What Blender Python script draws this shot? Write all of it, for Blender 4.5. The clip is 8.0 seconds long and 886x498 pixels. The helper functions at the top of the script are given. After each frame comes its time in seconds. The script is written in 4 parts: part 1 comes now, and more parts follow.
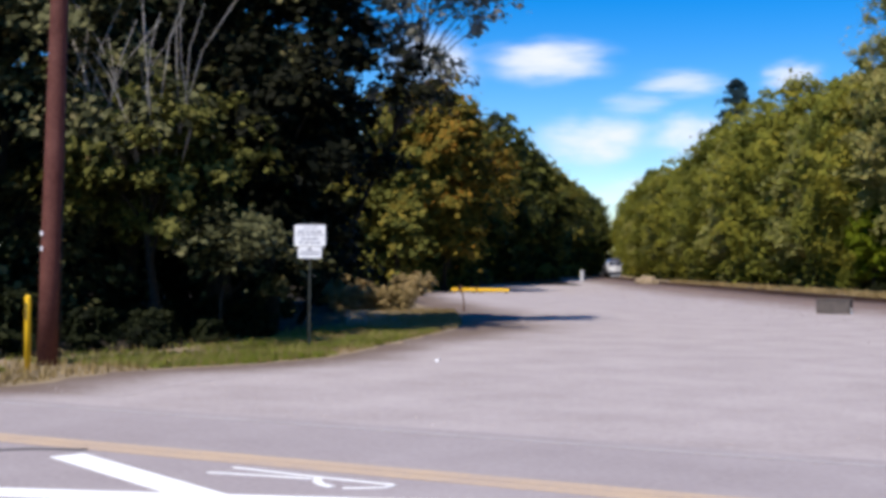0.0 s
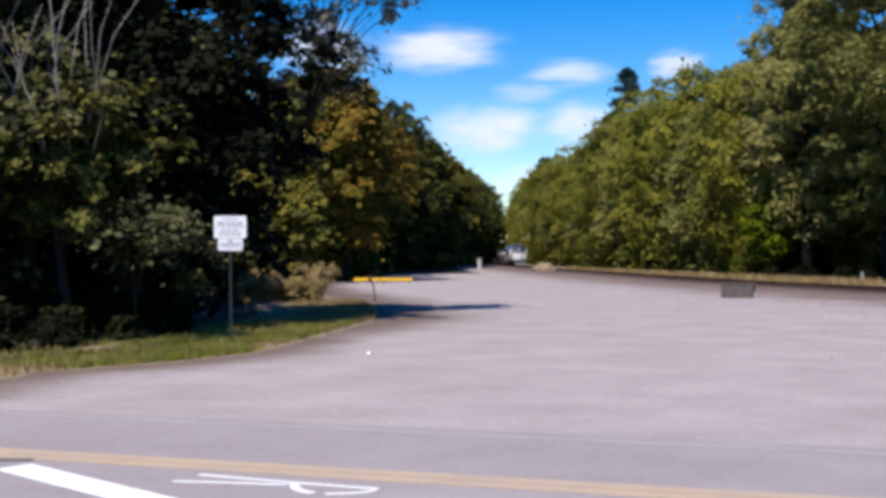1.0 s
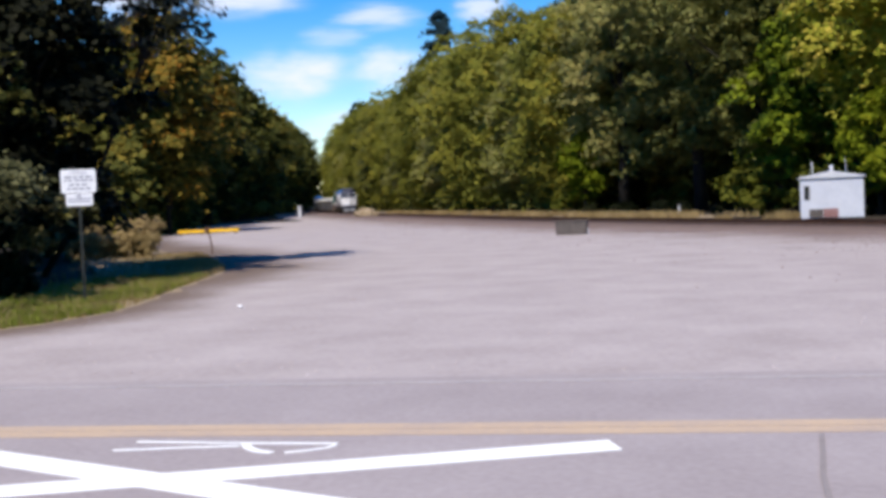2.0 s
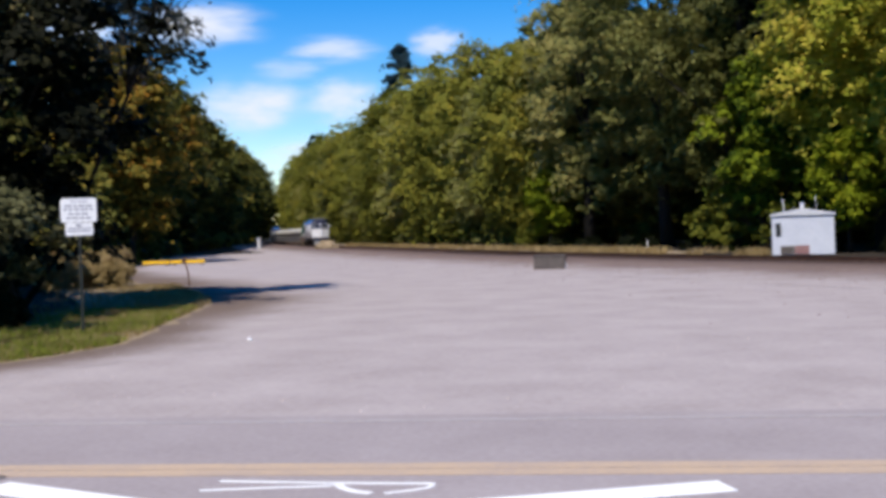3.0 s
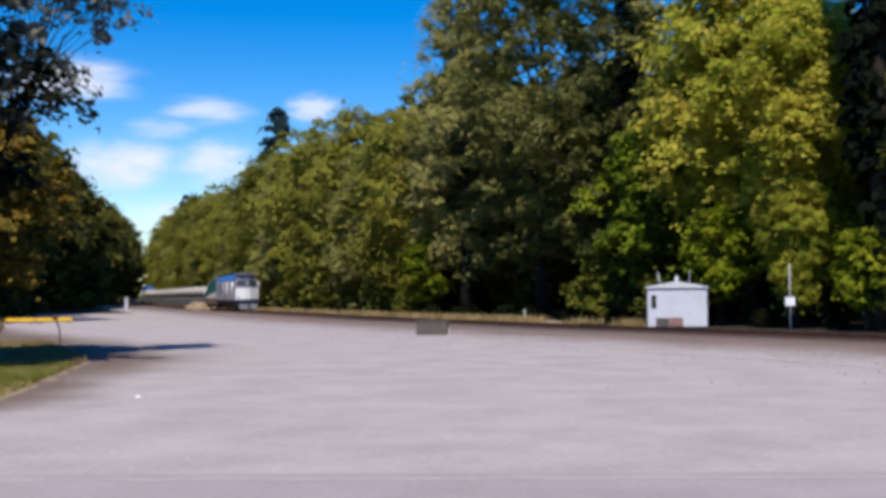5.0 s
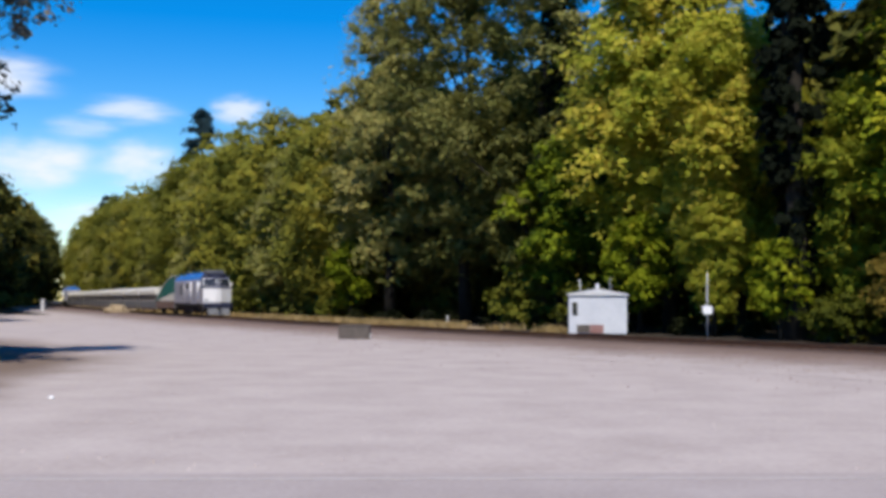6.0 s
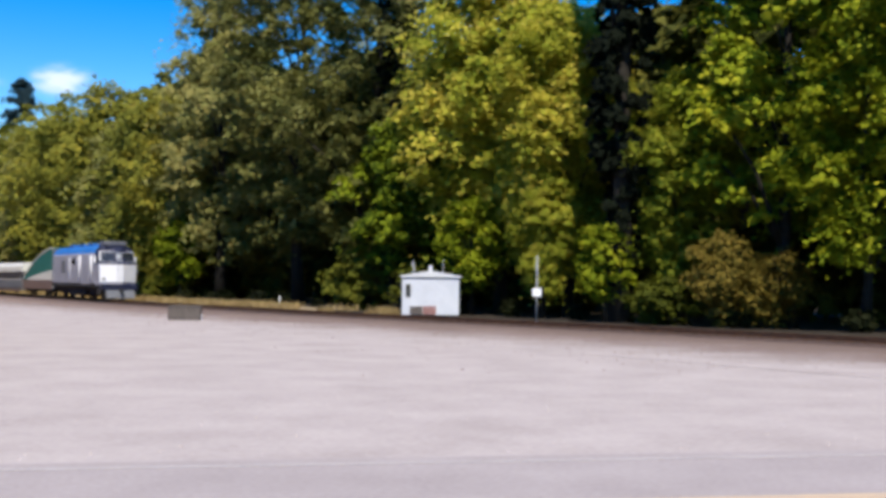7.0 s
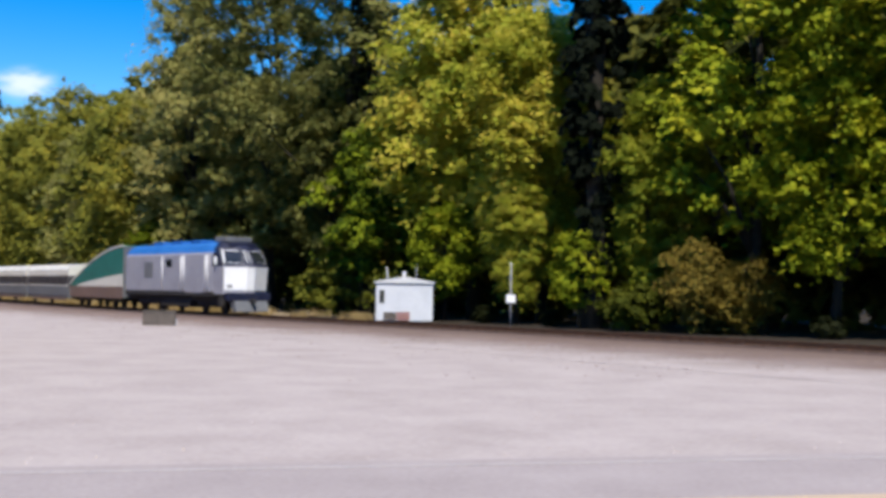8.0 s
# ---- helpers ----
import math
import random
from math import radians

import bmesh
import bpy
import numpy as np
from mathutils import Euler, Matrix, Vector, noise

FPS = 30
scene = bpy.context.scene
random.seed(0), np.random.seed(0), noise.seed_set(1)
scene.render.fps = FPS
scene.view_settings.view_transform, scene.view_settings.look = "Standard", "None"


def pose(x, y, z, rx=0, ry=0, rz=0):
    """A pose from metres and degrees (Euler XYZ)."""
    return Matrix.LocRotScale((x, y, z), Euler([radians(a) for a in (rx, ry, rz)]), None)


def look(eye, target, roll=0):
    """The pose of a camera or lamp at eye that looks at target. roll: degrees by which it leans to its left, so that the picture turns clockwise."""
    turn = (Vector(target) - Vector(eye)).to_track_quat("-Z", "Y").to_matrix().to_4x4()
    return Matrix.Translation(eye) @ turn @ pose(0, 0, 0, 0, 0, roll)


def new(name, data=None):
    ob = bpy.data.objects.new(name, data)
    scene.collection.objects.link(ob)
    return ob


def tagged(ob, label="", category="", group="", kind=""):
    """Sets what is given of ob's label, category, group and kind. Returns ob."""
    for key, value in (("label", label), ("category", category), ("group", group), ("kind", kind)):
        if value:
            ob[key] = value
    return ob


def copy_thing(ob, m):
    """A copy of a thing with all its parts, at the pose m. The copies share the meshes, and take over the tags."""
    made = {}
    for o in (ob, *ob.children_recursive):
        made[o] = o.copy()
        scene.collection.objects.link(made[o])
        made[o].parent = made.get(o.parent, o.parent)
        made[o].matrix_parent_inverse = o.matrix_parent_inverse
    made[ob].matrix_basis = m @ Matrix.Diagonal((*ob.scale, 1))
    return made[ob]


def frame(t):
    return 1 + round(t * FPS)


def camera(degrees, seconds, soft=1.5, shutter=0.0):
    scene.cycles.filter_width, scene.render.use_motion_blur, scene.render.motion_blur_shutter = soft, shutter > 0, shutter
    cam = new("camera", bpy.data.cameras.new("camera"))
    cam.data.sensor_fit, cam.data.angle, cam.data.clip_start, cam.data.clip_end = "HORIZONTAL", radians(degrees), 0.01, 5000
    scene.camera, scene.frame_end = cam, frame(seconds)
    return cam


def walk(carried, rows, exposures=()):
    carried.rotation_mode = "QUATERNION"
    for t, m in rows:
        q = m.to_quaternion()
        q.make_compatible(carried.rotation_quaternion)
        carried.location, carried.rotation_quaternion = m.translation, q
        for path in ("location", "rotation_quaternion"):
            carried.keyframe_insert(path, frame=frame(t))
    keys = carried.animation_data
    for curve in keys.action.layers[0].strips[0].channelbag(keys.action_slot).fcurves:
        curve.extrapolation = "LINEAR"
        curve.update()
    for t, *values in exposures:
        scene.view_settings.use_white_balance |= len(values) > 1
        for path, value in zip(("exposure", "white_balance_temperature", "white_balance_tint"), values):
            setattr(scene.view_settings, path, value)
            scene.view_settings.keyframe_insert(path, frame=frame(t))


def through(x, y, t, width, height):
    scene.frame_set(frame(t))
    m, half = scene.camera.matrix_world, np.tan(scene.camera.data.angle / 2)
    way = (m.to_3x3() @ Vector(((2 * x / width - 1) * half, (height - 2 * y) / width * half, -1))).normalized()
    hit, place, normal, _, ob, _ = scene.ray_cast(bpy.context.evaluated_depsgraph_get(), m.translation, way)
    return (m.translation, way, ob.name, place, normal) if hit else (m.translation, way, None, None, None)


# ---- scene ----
cam = camera(42.0, 8.0, soft=4.0)
PATH = [
    (0, (0.045, 0.125, 1.951), (-0.786, 1.944, 1.986), 0.4),
    (0.5, (-0.437, 0.203, 1.972), (-1.24, 2.035, 1.992), 0.6),
    (1, (-0.863, 0.265, 1.978), (-1.522, 2.153, 1.994), -0.4),
    (1.5, (-1.405, 0.112, 1.96), (-1.903, 2.048, 1.888), -0.4),
    (1.8, (-1.76, 0.186, 1.956), (-2.172, 2.14, 1.841), -1.9),
    (2, (-2.066, 0.254, 1.988), (-2.417, 2.221, 1.902), -2.5),
    (2.2, (-2.345, 0.293, 2.052), (-2.638, 2.272, 2.015), -3.3),
    (3.3, (-3.546, 0.311, 2.003), (-3.813, 2.293, 1.979), -1.7),
    (3.5, (-3.674, 0.348, 1.968), (-3.949, 2.329, 1.974), -2.2),
    (4, (-3.901, 0.423, 1.811), (-4.064, 2.416, 1.848), -3.2),
    (4.5, (-3.901, 0.519, 1.875), (-3.976, 2.517, 1.945), -1.3),
    (4.7, (-3.917, 0.52, 1.894), (-3.977, 2.517, 1.977), -0.8),
    (5.8, (-3.858, 0.496, 1.859), (-3.822, 2.494, 1.931), 0.2),
    (6, (-3.854, 0.484, 1.837), (-3.768, 2.48, 1.928), 0.3),
    (6.5, (-3.948, 0.548, 1.914), (-3.683, 2.527, 2.034), 0.3),
    (7, (-3.998, 0.413, 1.909), (-3.623, 2.377, 1.968), 0.7),
    (7.5, (-4.295, 0.351, 1.971), (-3.897, 2.31, 2.032), 1.1),
    (8, (-4.423, 0.219, 1.912), (-3.993, 2.171, 1.982), 0.9),
]
EXPOSURES = [(t, e, 6480 if t < 6 else 6750, 12 if t < 6 else 8) for t, e in ((0.0, 0.12), (0.5, 0.22), (1.0, 0.1), (1.5, 0.14), (2.2, 0.12), (3.4, 0.0), (4.6, 0.02), (5.8, 0.08), (6.1, 0.15), (6.5, 0.49), (7.0, 0.38), (8.0, 0.34))]
walk(cam, [(t, look(eye, target, roll)) for t, eye, target, roll in PATH], EXPOSURES)

# ---- sky, sun, exposure ----
SUN_FROM = Vector((-0.13, -1.0, 0.0)).normalized()
SUN_ELEVATION = radians(55)
world = bpy.data.worlds.new("sky")
scene.world = world
world.use_nodes = True
wt = world.node_tree
sky = wt.nodes.new("ShaderNodeTexSky")
sky.sky_type, sky.sun_disc = "NISHITA", False
sky.sun_elevation = SUN_ELEVATION
sky.sun_rotation = math.atan2(SUN_FROM.x, SUN_FROM.y)
sky.air_density, sky.dust_density, sky.ozone_density = 1.0, 0.0, 3.0
deep = wt.nodes.new("ShaderNodeHueSaturation")
deep.inputs["Hue"].default_value, deep.inputs["Saturation"].default_value, deep.inputs["Value"].default_value = 0.511, 1.6, 1.22
wt.links.new(sky.outputs[0], deep.inputs["Color"])
wt.links.new(deep.outputs[0], wt.nodes["Background"].inputs[0])
wt.nodes["Background"].inputs[1].default_value = 0.118

sun = new("sun", bpy.data.lights.new("sun", "SUN"))
sun.data.energy, sun.data.angle, sun.data.color = 5.2, radians(0.6), (1.0, 0.94, 0.84)
to_sun = SUN_FROM * math.cos(SUN_ELEVATION) + Vector((0, 0, math.sin(SUN_ELEVATION)))
sun.matrix_basis = look(to_sun * 100, (0, 0, 0))


# ---- materials ----
def material(name, low, high, scale=4.0, rough=0.8, metal=0.0, bump=0.0, fine=40.0, third=None, spread=(0.35, 0.65), spec=0.3):
    """Two-scale noise between two or three colours, with fine relief."""
    m = bpy.data.materials.new(name)
    m.use_nodes = True
    nt = m.node_tree
    p = nt.nodes["Principled BSDF"]
    p.inputs["Roughness"].default_value, p.inputs["Metallic"].default_value = rough, metal
    p.inputs["Specular IOR Level"].default_value = spec
    tc = nt.nodes.new("ShaderNodeTexCoord")
    big = nt.nodes.new("ShaderNodeTexNoise")
    big.inputs["Scale"].default_value, big.inputs["Detail"].default_value, big.inputs["Roughness"].default_value = scale, 6, 0.62
    small = nt.nodes.new("ShaderNodeTexNoise")
    small.inputs["Scale"].default_value, small.inputs["Detail"].default_value = fine, 4
    for n in (big, small):
        nt.links.new(tc.outputs["Object"], n.inputs["Vector"])
    mix = nt.nodes.new("ShaderNodeMath")
    mix.operation = "MULTIPLY_ADD"
    nt.links.new(small.outputs["Fac"], mix.inputs[0])
    mix.inputs[1].default_value = 0.4
    half = nt.nodes.new("ShaderNodeMath")
    half.operation = "MULTIPLY"
    half.inputs[1].default_value = 0.6
    nt.links.new(big.outputs["Fac"], half.inputs[0])
    nt.links.new(half.outputs[0], mix.inputs[2])
    ramp = nt.nodes.new("ShaderNodeValToRGB")
    ramp.color_ramp.elements[0].position, ramp.color_ramp.elements[1].position = spread
    ramp.color_ramp.elements[0].color, ramp.color_ramp.elements[1].color = (*low, 1), (*high, 1)
    if third:
        e = ramp.color_ramp.elements.new(sum(spread) / 2)
        e.color = (*third, 1)
    nt.links.new(mix.outputs[0], ramp.inputs[0])
    nt.links.new(ramp.outputs[0], p.inputs["Base Color"])
    if bump:
        b = nt.nodes.new("ShaderNodeBump")
        b.inputs["Strength"].default_value, b.inputs["Distance"].default_value = bump, 0.02
        nt.links.new(mix.outputs[0], b.inputs["Height"])
        nt.links.new(b.outputs[0], p.inputs["Normal"])
    return m


def foliage(name, colours, through=0.35, rough=0.65):
    """Leaves: colour differs leaf by leaf and tree by tree, and light passes through them."""
    m = bpy.data.materials.new(name)
    m.use_nodes = True
    nt = m.node_tree
    p, out = nt.nodes["Principled BSDF"], nt.nodes["Material Output"]
    p.inputs["Roughness"].default_value = rough
    p.inputs["Specular IOR Level"].default_value = 0.06
    geo, tc = nt.nodes.new("ShaderNodeNewGeometry"), nt.nodes.new("ShaderNodeTexCoord")
    clump = nt.nodes.new("ShaderNodeTexNoise")
    clump.inputs["Scale"].default_value, clump.inputs["Detail"].default_value = 0.35, 3
    nt.links.new(tc.outputs["Object"], clump.inputs["Vector"])
    info = nt.nodes.new("ShaderNodeObjectInfo")
    a = nt.nodes.new("ShaderNodeMath")
    a.operation = "MULTIPLY_ADD"
    nt.links.new(geo.outputs["Random Per Island"], a.inputs[0])
    a.inputs[1].default_value = 0.4
    b = nt.nodes.new("ShaderNodeMath")
    b.operation = "MULTIPLY_ADD"
    nt.links.new(clump.outputs["Fac"], b.inputs[0])
    b.inputs[1].default_value = 0.9
    c = nt.nodes.new("ShaderNodeMath")
    c.operation = "MULTIPLY_ADD"
    nt.links.new(info.outputs["Random"], c.inputs[0])
    c.inputs[1].default_value, c.inputs[2].default_value = 0.34, -0.32
    nt.links.new(c.outputs[0], b.inputs[2])
    nt.links.new(b.outputs[0], a.inputs[2])
    ramp = nt.nodes.new("ShaderNodeValToRGB")
    els = ramp.color_ramp.elements
    while len(els) < len(colours):
        els.new(0.5)
    for n, col in enumerate(colours):
        els[n].position, els[n].color = 0.12 + 0.76 * n / (len(colours) - 1), (*col, 1)
    nt.links.new(a.outputs[0], ramp.inputs[0])
    nt.links.new(ramp.outputs[0], p.inputs["Base Color"])
    tr = nt.nodes.new("ShaderNodeBsdfTranslucent")
    nt.links.new(ramp.outputs[0], tr.inputs["Color"])
    mx = nt.nodes.new("ShaderNodeMixShader")
    mx.inputs[0].default_value = through
    nt.links.new(p.outputs[0], mx.inputs[1])
    nt.links.new(tr.outputs[0], mx.inputs[2])
    nt.links.new(mx.outputs[0], out.inputs[0])
    return m


GRAVEL = material("gravel", (0.315, 0.268, 0.26), (0.425, 0.372, 0.362), 0.55, 0.95, bump=0.5, fine=9, third=(0.375, 0.325, 0.316))
ASPHALT = material("worn_asphalt", (0.275, 0.235, 0.235), (0.375, 0.33, 0.33), 0.4, 0.9, bump=0.25, fine=14)
# Brown leaf litter, taken nearer black to carry the trees' shade.
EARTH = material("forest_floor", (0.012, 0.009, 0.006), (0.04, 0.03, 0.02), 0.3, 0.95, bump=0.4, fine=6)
BALLAST = material("ballast", (0.045, 0.028, 0.024), (0.12, 0.075, 0.065), 1.2, 0.95, bump=0.8, fine=14)
DRY_EARTH = material("dry_verge", (0.16, 0.12, 0.07), (0.34, 0.26, 0.17), 0.6, 0.95, bump=0.4, fine=8)
WHITE_PAINT = material("white_road_paint", (0.62, 0.62, 0.61), (0.86, 0.86, 0.85), 3, 0.7, bump=0.1, fine=30, spread=(0.2, 0.5))
YELLOW_PAINT = material("faded_yellow_paint", (0.41, 0.32, 0.26), (0.53, 0.39, 0.26), 0.9, 0.8, fine=22, bump=0.1)
PALE_PAINT = material("faint_edge_paint", (0.31, 0.275, 0.27), (0.43, 0.39, 0.385), 1.2, 0.85, fine=18)
HAIRLINE = material("hairline_crack", (0.225, 0.195, 0.19), (0.28, 0.245, 0.24), 3, 0.8, fine=20)
TAR = material("tar_seal", (0.10, 0.09, 0.09), (0.17, 0.15, 0.15), 3, 0.6, fine=20)
STEEL_RAIL = material("rusty_rail", (0.07, 0.035, 0.022), (0.16, 0.085, 0.055), 3, 0.6, metal=0.3, fine=20)
TIE_WOOD = material("creosoted_tie", (0.025, 0.018, 0.014), (0.07, 0.05, 0.04), 3, 0.9, bump=0.3, fine=20)
DARK_BARK = material("dark_bark", (0.010, 0.009, 0.007), (0.03, 0.025, 0.02), 4, 0.95, bump=0.6, fine=16)
BARK = material("bark", (0.035, 0.026, 0.02), (0.11, 0.085, 0.065), 1.5, 0.95, bump=0.8, fine=12)
GREY_TWIG = material("bleached_twig", (0.22, 0.20, 0.18), (0.42, 0.39, 0.36), 3, 0.9, fine=20)
POLE_WOOD = material("treated_pole_wood", (0.075, 0.02, 0.014), (0.15, 0.055, 0.042), 2.0, 0.8, bump=0.4, fine=20)


# ---- builders ----
def part(name, bm, mat, parent=None, label=""):
    """Links a bmesh as one mesh object, under a thing or a part if one is given."""
    me = bpy.data.meshes.new(name)
    bm.to_mesh(me)
    bm.free()
    me.materials.append(mat)
    ob = new(name, me)
    if parent is not None:
        ob.parent = parent
    if label:
        ob["label"] = label
    return ob


def thing(name, m, label, category, group="", kind=""):
    ob = new(name)
    ob.matrix_basis = m
    ob.empty_display_size = 0.2
    return tagged(ob, label, category, group, kind)


def box(bm, size, at=(0, 0, 0), bevel=0.0, rot=None):
    m = Matrix.Translation(at) @ (rot or Matrix()) @ Matrix.Diagonal((*size, 1))
    made = bmesh.ops.create_cube(bm, size=1, matrix=m)["verts"]
    if bevel:
        edges = list({e for v in made for e in v.link_edges})
        bmesh.ops.bevel(bm, geom=edges, offset=bevel, segments=2, affect="EDGES", profile=0.6)
    return bm


def boxed(size, at=(0, 0, 0), bevel=0.0, rot=None):
    return box(bmesh.new(), size, at, bevel, rot)


def tube(bm, pts, radii, sides=8, cap=True):
    """A tapered tube through points."""
    rings = []
    for n, p in enumerate(pts):
        p = Vector(p)
        a = Vector(pts[max(n - 1, 0)])
        b = Vector(pts[min(n + 1, len(pts) - 1)])
        d = (b - a).normalized()
        u = d.orthogonal().normalized()
        if abs(d.z) > 0.8:
            u = (Vector((1, 0, 0)) - d * d.x).normalized()
        w = d.cross(u)
        rings.append([bm.verts.new(p + (u * math.cos(k * math.tau / sides) + w * math.sin(k * math.tau / sides)) * radii[n]) for k in range(sides)])
    for r, s in zip(rings, rings[1:]):
        for k in range(sides):
            f = bm.faces.new((r[k], r[(k + 1) % sides], s[(k + 1) % sides], s[k]))
            f.smooth = True
    if cap:
        bm.faces.new(rings[0][::-1])
        bm.faces.new(rings[-1])
    return bm


def prism(bm, outline, axis_from, axis_to, place):
    """Extrudes an outline of 2D points between two offsets; place(u, v, w) gives the 3D point."""
    a = [bm.verts.new(place(u, v, axis_from)) for u, v in outline]
    b = [bm.verts.new(place(u, v, axis_to)) for u, v in outline]
    n = len(a)
    bm.faces.new(a[::-1])
    bm.faces.new(b)
    for k in range(n):
        bm.faces.new((a[k], a[(k + 1) % n], b[(k + 1) % n], b[k]))
    bmesh.ops.recalc_face_normals(bm, faces=bm.faces)
    return bm


def sheet(name, x0, x1, y0, y1, z, mat, step, label, relief=0.0, edge=None):
    """A ground sheet as a grid; edge(x, y) may move its points."""
    nx, ny = max(2, int((x1 - x0) / step)), max(2, int((y1 - y0) / step))
    verts, faces = [], []
    for j in range(ny + 1):
        for i in range(nx + 1):
            x, y = x0 + (x1 - x0) * i / nx, y0 + (y1 - y0) * j / ny
            if edge:
                x, y = edge(x, y)
            verts.append((x, y, z + relief * noise.noise(Vector((x * 0.25, y * 0.25, 3.1)))))
    for j in range(ny):
        for i in range(nx):
            k = j * (nx + 1) + i
            faces.append((k, k + 1, k + nx + 2, k + nx + 1))
    me = bpy.data.meshes.new(name)
    me.from_pydata(verts, [], faces)
    uv = me.uv_layers.new(name="UVMap")
    for loop in me.loops:
        j, i = divmod(loop.vertex_index, nx + 1)
        uv.data[loop.index].uv = (i / nx, j / ny)
    me.materials.append(mat)
    me.shade_smooth()
    return tagged(new(name, me), label, name.replace("_", " "), kind="structure")


# ---- the railway's line ----
LINE = [(-166, 560), (-142, 480), (-118, 400), (-100, 340), (-83.5, 288), (-66, 240), (-50, 194), (-35.3, 156.3), (-24.4, 129), (-15.9, 107.6), (-9.3, 91.3), (-2.7, 78.2), (1.6, 68.6), (7.5, 58), (13, 48.2), (18.2, 38.4), (23.5, 27.5), (32, 9), (43, -16), (54, -42)]


def spline(points, step=1.0):
    """Even points along a smooth curve, and their distances."""
    pts = [Vector((*p, 0)) for p in points]
    dense = []
    for n in range(len(pts) - 1):
        p0, p1, p2, p3 = pts[max(n - 1, 0)], pts[n], pts[n + 1], pts[min(n + 2, len(pts) - 1)]
        for k in range(40):
            t = k / 40
            dense.append(0.5 * (2 * p1 + (p2 - p0) * t + (2 * p0 - 5 * p1 + 4 * p2 - p3) * t * t + (3 * p1 - p0 - 3 * p2 + p3) * t ** 3))
    dense.append(pts[-1])
    for _ in range(60):
        dense = [dense[0]] + [(a + 2 * b + c) / 4 for a, b, c in zip(dense, dense[1:], dense[2:])] + [dense[-1]]
    out, gone, s = [dense[0]], 0.0, step
    for a, b in zip(dense, dense[1:]):
        d = (b - a).length
        while gone + d >= s:
            out.append(a + (b - a) * ((s - gone) / d))
            s += step
        gone += d
    return out


TRACK = spline(LINE)
RAIL_TOP = 0.15


def on_track(s):
    """Place and heading at s metres along the line."""
    s = max(0.0, min(len(TRACK) - 2.001, s))
    n = int(s)
    p = TRACK[n].lerp(TRACK[n + 1], s - n)
    d = TRACK[min(n + 3, len(TRACK) - 1)] - TRACK[max(n - 2, 0)]
    return p, math.atan2(d.y, d.x)


def track_s(x, y):
    return min(range(len(TRACK)), key=lambda n: (TRACK[n].x - x) ** 2 + (TRACK[n].y - y) ** 2)


def beside(s, off, z=0.0):
    """A point off metres to the right of the direction of travel (negative: to its left, the wood's side)."""
    p, a = on_track(s)
    return Vector((p.x + math.sin(a) * off, p.y - math.cos(a) * off, z))


def swept(name, profile, mat, step, label="", parent=None, s0=0, s1=None):
    """A profile of (offset, height) swept along the line."""
    bm = bmesh.new()
    s1 = s1 or len(TRACK) - 3
    rings = []
    s = s0
    while s <= s1:
        rings.append([bm.verts.new(beside(s, o, z)) for o, z in profile])
        s += step
    for a, b in zip(rings, rings[1:]):
        for k in range(len(profile) - 1):
            bm.faces.new((a[k], a[k + 1], b[k + 1], b[k]))
    bmesh.ops.recalc_face_normals(bm, faces=bm.faces)
    return part(name, bm, mat, parent, label)


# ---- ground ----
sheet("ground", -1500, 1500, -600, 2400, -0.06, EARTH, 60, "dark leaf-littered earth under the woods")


def lot_edge(x, y):
    """The lot's outline: its left edge follows the grass verge, its right edge the ballast."""
    u = (x + 40) / 80
    left = np.interp(y, (12.6, 14, 16, 18, 20, 22, 25, 30, 36, 45, 60, 80, 100, 140), (-15.2, -14.4, -14.9, -14.7, -13.6, -13.2, -13.7, -14.7, -15.9, -20, -29, -39.5, -45, -56))
    right = np.interp(y, LOT_Y, LOT_X)
    wob = 0.35 * noise.noise(Vector((y * 0.3, 2.0, 0)))
    return left + wob + (right - left - wob) * u, y


pairs = sorted((beside(s, 2.4).y, beside(s, 2.4).x) for s in range(0, len(TRACK) - 3, 3))
LOT_Y, LOT_X = [p[0] for p in pairs], [p[1] for p in pairs]
sheet("gravel_lot", -40, 40, 12.6, 140, 0.0, GRAVEL, 1.6, "pale pinkish-grey packed gravel lot beside the railway", 0.0, lot_edge)
sheet("road", -90, 70, -12, 12.9, 0.004, ASPHALT, 4, "worn pale asphalt road beside the gravel lot")


def verge_edge(x, y):
    u = (x + 10) / 10
    right = np.interp(y, (12.9, 14, 16, 18, 20, 22, 25, 30, 36, 45, 60, 80, 100), (-14.6, -13.9, -14.3, -14.0, -13.0, -12.6, -13.2, -14.2, -15.5, -20.6, -29, -39.5, -45)) + 0.5 * noise.noise(Vector((y * 0.9, 7.0, 0)))
    return right - 4.6 * (1 - u), y


sheet("verge", -10, 0, 12.95, 100, 0.006, DRY_EARTH, 0.7, "dry earth verge with patchy grass at the lot's edge", 0.0, verge_edge)

